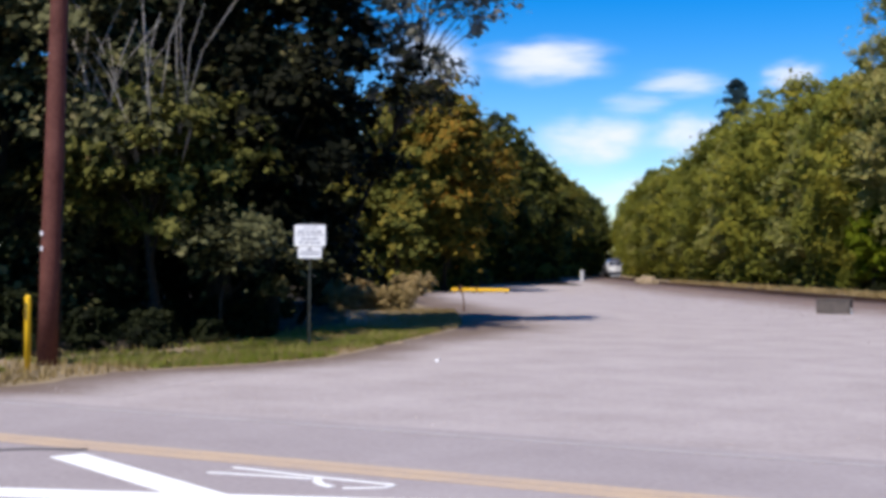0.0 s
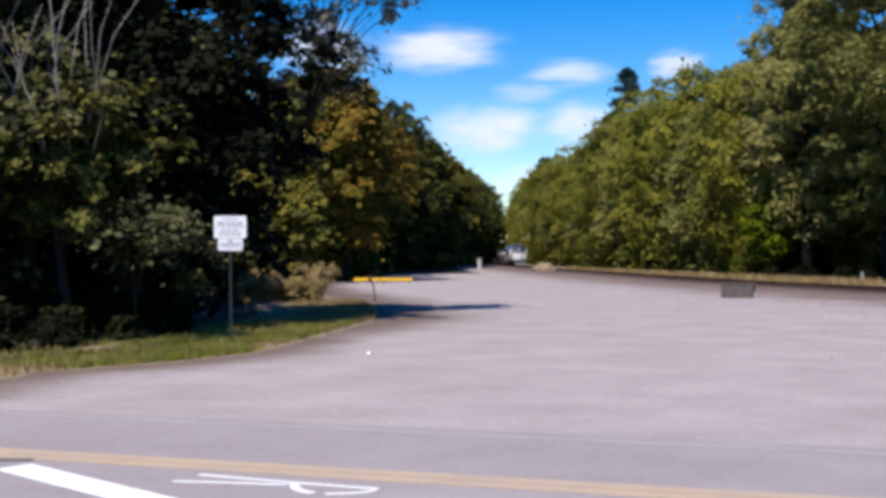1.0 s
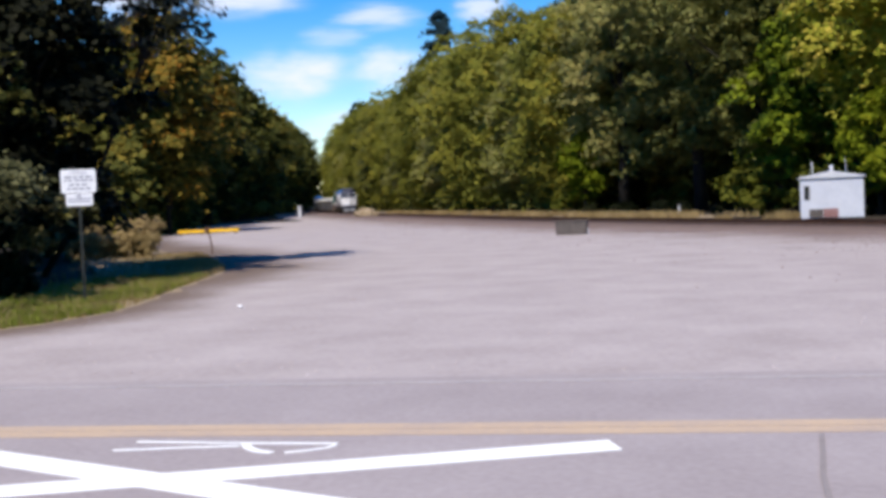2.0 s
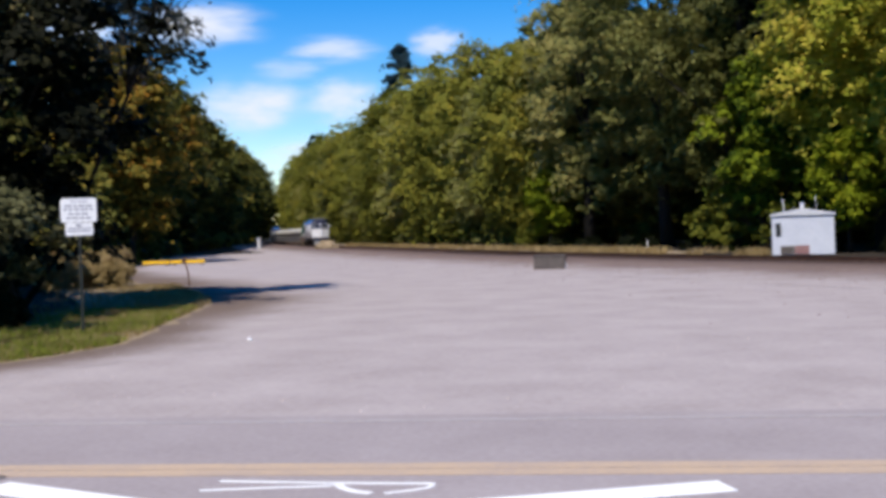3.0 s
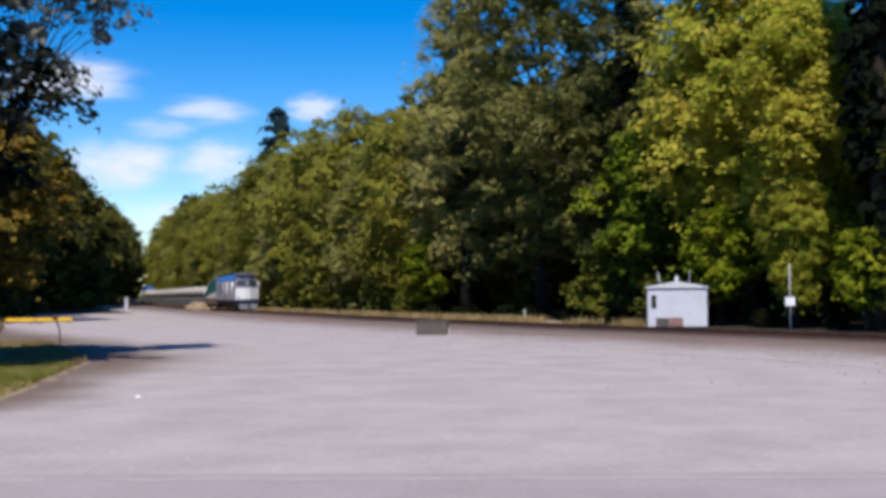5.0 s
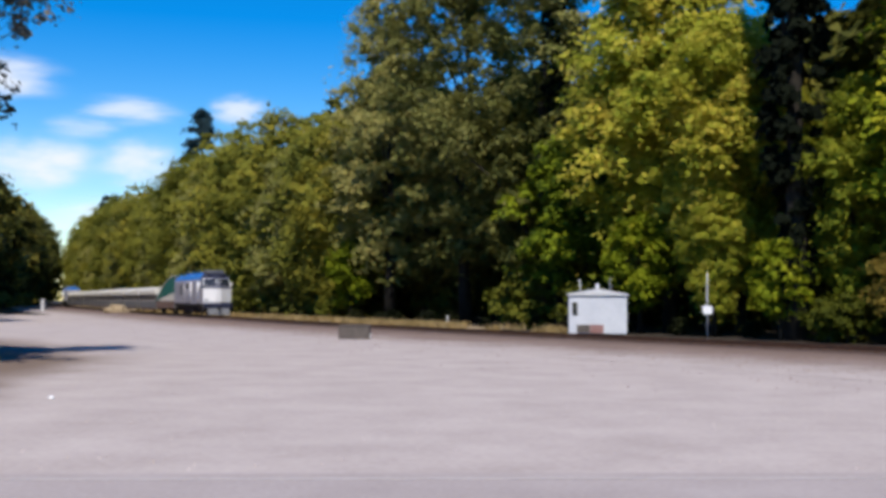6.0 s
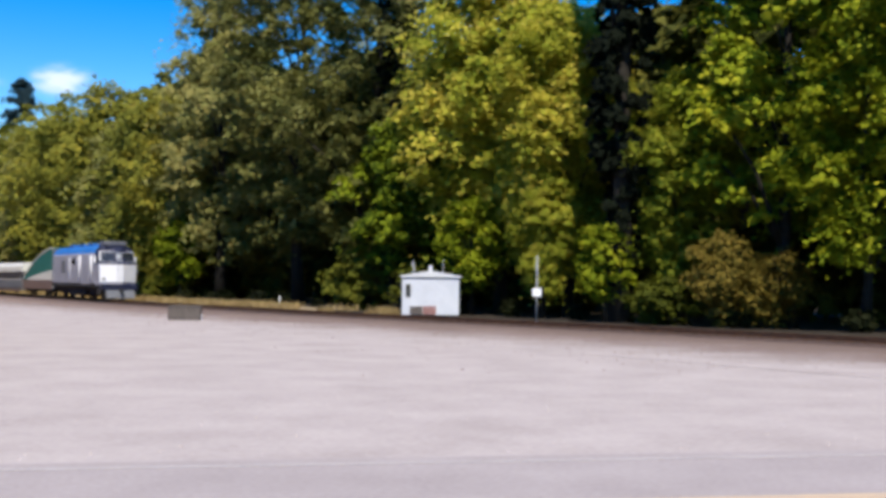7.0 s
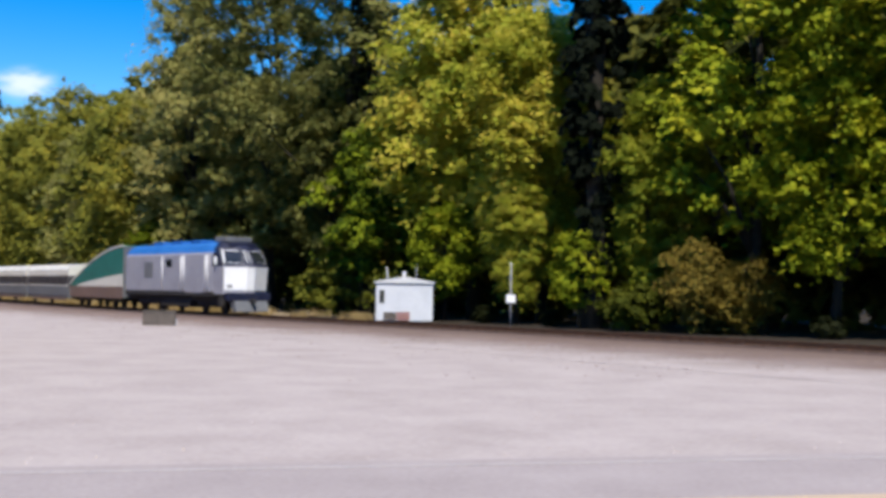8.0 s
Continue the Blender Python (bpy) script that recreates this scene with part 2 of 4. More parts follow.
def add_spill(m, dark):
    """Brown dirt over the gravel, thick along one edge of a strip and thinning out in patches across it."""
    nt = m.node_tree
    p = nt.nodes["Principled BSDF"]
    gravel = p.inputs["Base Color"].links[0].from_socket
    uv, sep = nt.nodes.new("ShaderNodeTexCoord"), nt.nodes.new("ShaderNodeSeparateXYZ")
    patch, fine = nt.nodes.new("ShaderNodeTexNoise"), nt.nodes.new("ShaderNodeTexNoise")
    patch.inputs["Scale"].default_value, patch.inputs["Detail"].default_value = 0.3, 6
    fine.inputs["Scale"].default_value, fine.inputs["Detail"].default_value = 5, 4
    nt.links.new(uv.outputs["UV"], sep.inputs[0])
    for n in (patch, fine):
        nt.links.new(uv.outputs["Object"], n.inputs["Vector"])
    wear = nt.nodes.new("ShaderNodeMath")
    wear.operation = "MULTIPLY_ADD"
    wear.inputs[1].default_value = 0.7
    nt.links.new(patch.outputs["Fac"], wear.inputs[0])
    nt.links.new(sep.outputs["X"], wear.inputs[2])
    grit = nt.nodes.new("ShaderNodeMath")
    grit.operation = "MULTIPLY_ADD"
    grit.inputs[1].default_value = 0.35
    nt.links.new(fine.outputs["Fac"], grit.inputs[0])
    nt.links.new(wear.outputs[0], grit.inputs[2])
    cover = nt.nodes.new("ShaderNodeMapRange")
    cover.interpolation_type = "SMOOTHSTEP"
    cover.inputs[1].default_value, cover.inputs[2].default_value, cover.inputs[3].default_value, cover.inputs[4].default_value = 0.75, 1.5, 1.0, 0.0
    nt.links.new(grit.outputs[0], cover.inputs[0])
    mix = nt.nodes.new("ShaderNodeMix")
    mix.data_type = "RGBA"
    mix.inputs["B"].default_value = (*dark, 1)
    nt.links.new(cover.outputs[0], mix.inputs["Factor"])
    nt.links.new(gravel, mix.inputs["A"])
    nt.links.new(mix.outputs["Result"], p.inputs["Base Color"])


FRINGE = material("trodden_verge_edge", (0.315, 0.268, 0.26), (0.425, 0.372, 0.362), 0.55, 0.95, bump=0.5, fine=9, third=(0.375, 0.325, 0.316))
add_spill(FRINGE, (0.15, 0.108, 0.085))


def fringe_edge(x, y):
    right = np.interp(y, (12.9, 14, 16, 18, 20, 22, 25, 30, 36, 45, 60, 80, 100), (-14.6, -13.9, -14.3, -14.0, -13.0, -12.6, -13.2, -14.2, -15.5, -20.6, -29, -39.5, -45))
    return right - 0.6 + (2.9 + float(np.interp(y, (28, 38, 50, 75), (0, 3.5, 5, 2))) + 0.8 * noise.noise(Vector((y * 0.6, 3.0, 0)))) * x, y


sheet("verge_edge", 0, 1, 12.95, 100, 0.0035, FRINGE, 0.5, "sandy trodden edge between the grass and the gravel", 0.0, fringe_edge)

# ---- railway ----
SHOULDER = material("trodden_ballast", (0.13, 0.088, 0.076), (0.28, 0.215, 0.195), 0.35, 0.95, bump=0.5, fine=8)
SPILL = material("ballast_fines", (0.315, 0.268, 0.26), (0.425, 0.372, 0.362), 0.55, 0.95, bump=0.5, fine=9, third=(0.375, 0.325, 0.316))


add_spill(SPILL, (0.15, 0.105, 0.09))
bm = bmesh.new()
uv = bm.loops.layers.uv.new("UVMap")
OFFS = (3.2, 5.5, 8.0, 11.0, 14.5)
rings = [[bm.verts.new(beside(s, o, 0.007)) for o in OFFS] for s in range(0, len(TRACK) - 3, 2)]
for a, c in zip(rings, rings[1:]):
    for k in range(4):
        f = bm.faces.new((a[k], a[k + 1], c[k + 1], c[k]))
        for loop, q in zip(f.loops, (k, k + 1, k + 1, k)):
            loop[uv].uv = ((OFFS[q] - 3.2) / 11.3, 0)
bmesh.ops.recalc_face_normals(bm, faces=bm.faces)
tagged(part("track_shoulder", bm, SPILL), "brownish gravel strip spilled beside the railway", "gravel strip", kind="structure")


def spilled_stones(count, s_from, s_to, seed):
    """Loose ballast stones, thinning out from the track into the lot; low four-sided lumps in one mesh."""
    rng = np.random.default_rng(seed)
    ss = rng.uniform(s_from, s_to, count)
    oo = 6.0 + rng.exponential(2.4, count)
    size = 0.018 + 0.03 * rng.random(count) ** 2
    verts, faces = [], []
    for s, o, r in zip(ss, oo, size):
        p = beside(float(s), float(o))
        a = rng.random() * 6.28
        n = len(verts)
        for k in range(4):
            q = r * (0.7 + 0.5 * rng.random())
            verts.append((p.x + q * math.cos(a + k * 1.57), p.y + q * math.sin(a + k * 1.57), 0.002))
        verts.append((p.x + 0.3 * r * math.cos(a), p.y + 0.3 * r * math.sin(a), 0.004 + r * (0.5 + 0.4 * rng.random())))
        faces += [(n + k, n + (k + 1) % 4, n + 4) for k in range(4)]
    me = bpy.data.meshes.new("spilled_stones")
    me.from_pydata(verts, [], faces)
    me.materials.append(SHOULDER)
    return tagged(new("spilled_stones", me), "loose brown ballast stones scattered over the lot's edge", "stones", kind="stuff")


spilled_stones(20000, track_s(1.6, 68.6) - 70, track_s(1.6, 68.6) + 42, 61)
railway = thing("railway_track", Matrix(), "single railway track on dark rust-brown ballast", "railway track", kind="structure")
swept("ballast", [(-4.2, -0.05), (-2.3, -0.02), (-1.55, -0.01), (1.55, -0.01), (2.2, 0.012), (3.4, 0.013)], BALLAST, 2, "rust-brown crushed stone", railway)
for off in (-0.75, 0.75):
    swept("rail", [(off - 0.07, 0.0), (off - 0.02, 0.02), (off - 0.02, 0.11), (off - 0.037, 0.12), (off - 0.037, RAIL_TOP), (off + 0.037, RAIL_TOP), (off + 0.037, 0.12), (off + 0.02, 0.11), (off + 0.02, 0.02), (off + 0.07, 0.0)], STEEL_RAIL, 2, "", railway)
tagged(swept("dry_strip", [(-8.5, -0.01), (-6.2, 0.05), (-4.1, 0.0)], DRY_EARTH, 2, s0=60, s1=track_s(1.6, 68.6) - 8), "dry tan earth bank along the railway", "bank", kind="structure")
s_near = track_s(1.6, 68.6)
tie_mesh = None
for k in range(150):
    s = s_near - 45 + k * 0.62
    p, a = on_track(s)
    m = Matrix.Translation((p.x, p.y, -0.03)) @ Matrix.Rotation(a, 4, "Z")
    if tie_mesh is None:
        first = part("tie", boxed((0.23, 2.6, 0.1)), TIE_WOOD, railway)
        tie_mesh = first.data
        first.matrix_basis = m
    else:
        ob = new("tie", tie_mesh)
        ob.parent, ob.matrix_basis = railway, m

# ---- road markings ----
def slab(bm, pts, z0=0.006, z1=0.011):
    return prism(bm, pts, z0, z1, lambda u, v, w: (u, v, w))


def stroke(bm, pts, width):
    """A painted stroke of one width along points."""
    for (ax, ay), (bx, by) in zip(pts, pts[1:]):
        d = Vector((bx - ax, by - ay)).normalized()
        n = Vector((-d.y, d.x)) * width / 2
        slab(bm, [(ax - n.x, ay - n.y), (bx - n.x, by - n.y), (bx + n.x, by + n.y), (ax + n.x, ay + n.y)])


crossing_sign = thing("railroad_crossing_marking", Matrix(), "white painted crossing symbol with two letters on the asphalt", "road marking", kind="structure")
for n, ends in enumerate((((-8.42, 9.37), (-2.30, 6.67)), ((-2.38, 9.31), (-8.42, 7.31)))):
    bm = bmesh.new()
    stroke(bm, ends, 0.37)
    bmesh.ops.translate(bm, verts=bm.verts, vec=(0, 0, 0.001 * n))
    part("cross_arm", bm, WHITE_PAINT, crossing_sign)
for dx, dy in ((0.0, 0.0), (-0.47, -2.38)):
    for name, pts, width in (("letter_stem", ((-6.48, 9.54), (-5.5, 9.46), (-4.66, 9.42)), 0.055), ("letter_leg", ((-6.54, 9.20), (-6.0, 9.29), (-5.49, 9.35)), 0.05), ("letter_bowl", ((-4.665, 9.37), (-4.70, 9.27), (-4.82, 9.18), (-5.01, 9.09)), 0.048), ("letter_bowl", ((-5.12, 9.09), (-5.26, 9.15), (-5.38, 9.27), (-5.46, 9.42)), 0.08)):
        bm = bmesh.new()
        stroke(bm, [(x + dx, y + dy) for x, y in pts], width)
        part(name, bm, WHITE_PAINT, crossing_sign)

for y in (9.87, 10.13):
    bm = bmesh.new()
    slab(bm, [(-90, y - 0.115), (70, y - 0.115), (70, y + 0.115), (-90, y + 0.115)])
    tagged(part("centre_line", bm, YELLOW_PAINT), "faded orange-yellow painted double centre line on the asphalt", "road line", kind="structure")
bm = bmesh.new()
slab(bm, [(-90, 12.45), (70, 12.45), (70, 12.57), (-90, 12.57)])
tagged(part("edge_line", bm, PALE_PAINT), "faint worn white edge line on the asphalt", "road line", kind="structure")
for pts, w in (([(-0.77, 9.7), (-0.86, 9.0), (-0.96, 8.3), (-1.03, 7.4), (-1.2, 6.4), (-1.3, 5.2)], 0.045), ([(-10.6, 8.2), (-9.7, 8.9), (-9.1, 9.5), (-8.5, 9.75)], 0.13), ([(-5.9, 5.6), (-5.3, 6.3), (-4.6, 7.0)], 0.03)):
    bm = bmesh.new()
    stroke(bm, pts, w)
    tagged(part("crack_seal", bm, TAR if w > 0.1 else HAIRLINE), "dark tar-sealed crack in the asphalt", "road crack", kind="structure")


# ---- trees ----
def leaf_cloud(name, centres, ups, sizes, mat, rng, corners=4):
    """Many small leaves, one mesh: folded four-cornered ones, or three-cornered ones for distant crowns."""
    n = len(centres)
    nrm = ups + rng.normal(0, 0.5, (n, 3)) + np.array([-0.04, -0.34, 0.3])  # leaves turn to the sun
    nrm /= np.linalg.norm(nrm, axis=1, keepdims=True)
    t = rng.normal(0, 1, (n, 3)) - np.array([0, 0, 0.5])
    t -= nrm * (t * nrm).sum(1, keepdims=True)
    t /= np.linalg.norm(t, axis=1, keepdims=True)
    b = np.cross(nrm, t)
    s = sizes[:, None]
    v = np.empty((n, corners, 3), np.float32)
    if corners == 4:
        v[:, 0] = centres - t * s * 0.55
        v[:, 1] = centres + b * s * 0.42 - nrm * s * 0.12
        v[:, 2] = centres + t * s * 0.55 - nrm * s * 0.08
        v[:, 3] = centres - b * s * 0.42 - nrm * s * 0.12
        order = np.array([0, 1, 2, 0, 2, 3])
    else:
        v[:, 0] = centres - t * s * 0.55
        v[:, 1] = centres + t * s * 0.4 + b * s * 0.48
        v[:, 2] = centres + t * s * 0.4 - b * s * 0.48
        order = np.array([0, 1, 2])
    me = bpy.data.meshes.new(name)
    me.vertices.add(corners * n)
    me.vertices.foreach_set("co", v.ravel())
    me.loops.add(len(order) * n)
    idx = np.arange(n)[:, None] * corners + order
    me.loops.foreach_set("vertex_index", idx.ravel().astype(np.int32))
    me.polygons.add((corners - 2) * n)
    me.polygons.foreach_set("loop_start", np.arange(0, len(order) * n, 3, dtype=np.int32))
    me.update(calc_edges=True)
    me.materials.append(mat)
    return new(name, me)


def crown_points(rng, height, radius, base, clumps, leaves, lean=(0, 0), shape=0.55, gap=1.0, lobes=8, shell=0.55, arch=0.0):
    """Leaf centres in uneven sprays: on the lobes of an irregular crown, or with no lobes round a single spire."""
    cs, us, ends = [], [], []
    per = leaves // clumps

    def width(h):
        return (h / shape) ** 0.5 if h < shape else max(0.0, 1 - ((h - shape) / (1 - shape)) ** 1.7) ** 0.65

    bulges = []
    for n in range(lobes):
        h = (n + 0.5 + rng.uniform(-0.3, 0.3)) / lobes
        a = n * 2.4 + rng.uniform(-0.5, 0.5)
        r = radius * (0.62 * width(h) + 0.05) * rng.uniform(0.75, 1.2)
        size = radius * rng.uniform(0.38, 0.58) * (0.75 + 0.25 * width(h))
        z = base + size * 0.8 + (height - base - 1.7 * size) * h
        bulges.append((np.array([r * math.cos(a) + lean[0] * (arch + (1 - arch) * h), r * math.sin(a) + lean[1] * h, z]), size))
    for k in range(clumps):
        a = rng.random() * math.tau
        if lobes and rng.random() < 0.9:
            centre, size = bulges[int(rng.integers(lobes))]
            d = rng.normal(0, 1, 3)
            d[2] = d[2] * 0.9 + 0.25
            d /= np.linalg.norm(d)
            c = centre + d * size * (shell + (1.05 - shell) * rng.random() ** 0.6) * np.array([1, 1, 1.15])
            c[2] = max(c[2], base + 0.2)
            out = np.array([d[0] * 0.8 + 0.3 * c[0] / radius, d[1] * 0.8 + 0.3 * c[1] / radius, 0.2 + 0.4 * d[2]])
        else:
            h = rng.random() ** 0.85
            r = radius * (0.12 + 0.88 * width(h)) * (0.45 + 0.55 * rng.random() ** 0.45) * (0.75 if lobes else 1.0)
            c = np.array([r * math.cos(a) + lean[0] * (arch + (1 - arch) * h), r * math.sin(a) + lean[1] * h, base + (height - base) * h])
            out = np.array([math.cos(a), math.sin(a), 0.15])
        ends.append(c)
        spray = gap * radius * 0.10 * np.exp(rng.normal(0, 0.4))
        d = rng.normal(0, 0.55, (per, 3)) * np.array([1.05, 1.05, 0.55]) + out * rng.normal(0, 0.5, (per, 1))
        d = np.clip(d, -1.4, 1.4)
        q = c + d * spray
        q[:, 2] -= 0.35 * spray * (d[:, :2] ** 2).sum(1)
        cs.append(q)
        us.append(np.tile(out * 0.7 + np.array([0, 0, 0.6]), (per, 1)) + d * 0.25)
    return np.concatenate(cs), np.concatenate(us), ends


def make_tree(name, label, category, mat, seed, height, radius, base, clumps, leaves, leaf, group="", shape=0.55, trunk=0.3, lean=(0, 0), gap=1.0, bark=None, at=None, limbs=9, lobes=8, corners=4, shell=0.55, arch=0.0):
    rng = np.random.default_rng(seed)
    tree = thing(name, at or Matrix(), label, category, group)
    c, u, ends = crown_points(rng, height, radius, base, clumps, leaves, lean, shape, gap, lobes, shell, arch)
    crown = leaf_cloud("crown", c, u, leaf * (0.55 + 0.9 * rng.random(len(c))), mat, rng, corners)
    crown.parent = tree
    bm = bmesh.new()
    top = height * 0.92
    spine = [(lean[0] * (k / 6) ** (1 - 0.5 * arch) + 0.04 * radius * math.sin(k * 1.7 + seed) * (k > 0), lean[1] * k / 6 + 0.03 * radius * math.cos(k * 1.3 + seed) * (k > 0), -0.15 + top * k / 6) for k in range(7)]
    tube(bm, spine, [trunk * (1.25 if k == 0 else 1 - 0.14 * k) for k in range(7)], 9)
    part("trunk", bm, bark or BARK, tree)
    for e in ends[:: max(1, clumps // limbs)][:limbs]:
        k = max(1, min(5, int(6 * (e[2] * 0.72) / top)))
        p, q = Vector(spine[k]), Vector(e)
        mid = p.lerp(q, 0.5) + Vector((0, 0, 0.12 * (q - p).length))
        r = trunk * (0.5 - 0.06 * k)
        bm = bmesh.new()
        tube(bm, [p, p.lerp(mid, 0.5) + Vector((0, 0, 0.02)), mid, q], [r, r * 0.8, r * 0.55, r * 0.15], 6)
        part("limb", bm, bark or BARK, tree)
    return tree


# Black shade and sunlit sprays are both painted into this leaf range.
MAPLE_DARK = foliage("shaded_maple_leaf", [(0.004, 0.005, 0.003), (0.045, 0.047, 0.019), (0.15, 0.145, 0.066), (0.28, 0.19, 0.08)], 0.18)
BUSHY_LEAF = foliage("bushy_tree_leaf", [(0.006, 0.008, 0.002), (0.06, 0.062, 0.014), (0.15, 0.145, 0.036), (0.25, 0.21, 0.07)], 0.24)
# The deep shade under the tall maple's crown is put into this leaf colour.
SHADE_BLACK_MAPLE = foliage("shade_black_maple_leaf", [(0.002, 0.003, 0.0015), (0.008, 0.009, 0.004), (0.02, 0.02, 0.008), (0.07, 0.055, 0.02)], 0.08)
MAPLE_TURNING = foliage("turning_maple_leaf", [(0.02, 0.024, 0.006), (0.10, 0.095, 0.017), (0.22, 0.16, 0.026), (0.46, 0.19, 0.02)], 0.32)
LACY_LEAF = foliage("lacy_maple_leaf", [(0.09, 0.10, 0.075), (0.19, 0.19, 0.15), (0.30, 0.28, 0.24), (0.42, 0.20, 0.16)], 0.45)
# Near-black leaves: the shade inside and at the foot of the wood is painted in.
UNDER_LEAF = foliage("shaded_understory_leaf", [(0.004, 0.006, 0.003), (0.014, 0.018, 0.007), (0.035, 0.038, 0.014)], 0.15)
SHRUB_LEAF = foliage("shrub_leaf", [(0.03, 0.04, 0.006), (0.09, 0.10, 0.012), (0.16, 0.155, 0.02)], 0.28)
LEFT_LEAF = foliage("left_wood_leaf", [(0.012, 0.016, 0.005), (0.05, 0.058, 0.013), (0.13, 0.128, 0.026), (0.25, 0.185, 0.03)], 0.3)
# Dark tones raised and the range narrowed: haze put into the leaf colour.
ALDER = foliage("alder_leaf", [(0.11, 0.12, 0.022), (0.17, 0.178, 0.03), (0.24, 0.232, 0.034), (0.34, 0.28, 0.04)], 0.42)
GREYGREEN = foliage("cottonwood_leaf", [(0.055, 0.062, 0.016), (0.16, 0.168, 0.045), (0.28, 0.265, 0.085), (0.39, 0.33, 0.11)], 0.38)
BRIGHT = foliage("bright_maple_leaf", [(0.025, 0.046, 0.004), (0.12, 0.16, 0.010), (0.22, 0.26, 0.014), (0.39, 0.37, 0.024)], 0.34)
YELLOWING = foliage("yellowing_maple_leaf", [(0.11, 0.15, 0.015), (0.28, 0.31, 0.03), (0.46, 0.42, 0.055), (0.66, 0.50, 0.09)], 0.45)
RUSSET = foliage("russet_bush_leaf", [(0.03, 0.03, 0.008), (0.10, 0.085, 0.016), (0.19, 0.135, 0.026), (0.28, 0.21, 0.04)], 0.3)
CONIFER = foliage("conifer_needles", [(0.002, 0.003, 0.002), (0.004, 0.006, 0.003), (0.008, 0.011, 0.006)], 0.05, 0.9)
# The blue haze of distance is put into these needles' colour.
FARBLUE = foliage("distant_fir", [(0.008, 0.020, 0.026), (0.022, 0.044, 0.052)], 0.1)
DRY_LEAF = foliage("dry_grass", [(0.16, 0.115, 0.045), (0.32, 0.235, 0.105), (0.46, 0.345, 0.175)], 0.3)
GREEN_GRASS = foliage("green_grass", [(0.09, 0.12, 0.012), (0.19, 0.22, 0.03), (0.30, 0.28, 0.08)], 0.3)


def spin(x, y, a=0.0, s=1.0, z=0.0, sz=None):
    return Matrix.Translation((x, y, z)) @ Matrix.Rotation(a, 4, "Z") @ Matrix.Diagonal((s, s, sz or s, 1))


# near wood at the lot's corner
NEAR = "maples by the pole"
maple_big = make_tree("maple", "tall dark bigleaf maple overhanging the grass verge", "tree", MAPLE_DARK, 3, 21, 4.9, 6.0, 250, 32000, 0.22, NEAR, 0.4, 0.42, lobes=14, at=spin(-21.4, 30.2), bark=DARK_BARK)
make_tree("maple", "low maple with shade-black leaves under the tall one's crown", "tree", SHADE_BLACK_MAPLE, 33, 12.5, 4.5, 1.5, 210, 17000, 0.28, NEAR, 0.5, 0.2, lobes=13, at=spin(-19.8, 30.8), bark=DARK_BARK)
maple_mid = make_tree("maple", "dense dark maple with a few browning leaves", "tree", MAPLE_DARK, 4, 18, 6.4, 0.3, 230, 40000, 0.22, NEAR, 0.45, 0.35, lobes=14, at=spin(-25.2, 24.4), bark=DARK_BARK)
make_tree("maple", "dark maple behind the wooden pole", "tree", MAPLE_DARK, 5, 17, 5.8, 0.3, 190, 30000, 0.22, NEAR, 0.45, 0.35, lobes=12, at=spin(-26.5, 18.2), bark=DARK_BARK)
bushy = make_tree("bushy_tree", "low bushy yellow-green tree with bleached dead branches", "tree", BUSHY_LEAF, 6, 6.9, 2.9, 2.5, 150, 18000, 0.18, "", 0.55, 0.16, at=spin(-19.4, 24.4), lobes=12, bark=DARK_BARK)
rng = np.random.default_rng(77)
for k in range(26):
    a = rng.uniform(0, 6.28)
    x, y = rng.uniform(-1.9, 1.7), rng.uniform(-1, 0.6)
    z = rng.uniform(5.3, 6.3)
    l = rng.uniform(1.6, 3.0)
    bm = bmesh.new()
    dx, dy = rng.normal(0, 0.3), rng.normal(0, 0.2)
    tube(bm, [(x * 0.6, y * 0.6 - 0.3, z - 1.2), (x, y - 0.7, z), (x + dx * l * 0.5, y - 0.9 + dy * l * 0.5, z + l * 0.55), (x + dx * l * 1.3, y - 1.0 + dy * l, z + l)], [0.026, 0.02, 0.014, 0.006], 6)
    part("dead_branch", bm, GREY_TWIG, bushy, "bleached bare branch")
make_tree("maple_sapling", "young maple with sunlit drooping leaf sprays over the verge", "tree", MAPLE_DARK, 71, 4.0, 2.6, 1.0, 12, 3600, 0.17, "", 0.5, 0.06, gap=1.8, at=spin(-17.7, 25.2), bark=DARK_BARK)
low_maple = make_tree("maple", "crowded maple with shade-dark leaves in the wood's interior", "tree", UNDER_LEAF, 7, 20, 6.6, 0.2, 150, 3300, 0.95, "", 0.45, 0.4, at=spin(-36, 42), limbs=4, corners=3)
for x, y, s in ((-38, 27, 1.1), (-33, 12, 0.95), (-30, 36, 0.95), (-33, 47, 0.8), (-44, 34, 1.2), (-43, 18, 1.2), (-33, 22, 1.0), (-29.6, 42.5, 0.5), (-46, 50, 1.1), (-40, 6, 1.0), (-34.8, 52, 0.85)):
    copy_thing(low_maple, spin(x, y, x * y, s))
make_tree("leafy_tree", "sparse arching maple with lacy drooping branches", "tree", LACY_LEAF, 8, 15.0, 3.1, 7.6, 150, 5400, 0.20, "", 0.3, 0.10, lean=(6.4, -0.3), gap=1.2, at=spin(-22.4, 36.4), limbs=26, arch=0.6, bark=DARK_BARK)

# the wood along the lot's far left side
LEFT = "trees along the left of the lot"
left_a = make_tree("maple", "maple turning orange at the edge of the lot", "tree", MAPLE_TURNING, 11, 14, 4.4, 2.3, 280, 21000, 0.31, LEFT, 0.5, 0.16, at=spin(-41.6, 91.5, 0, 1.34), bark=DARK_BARK)
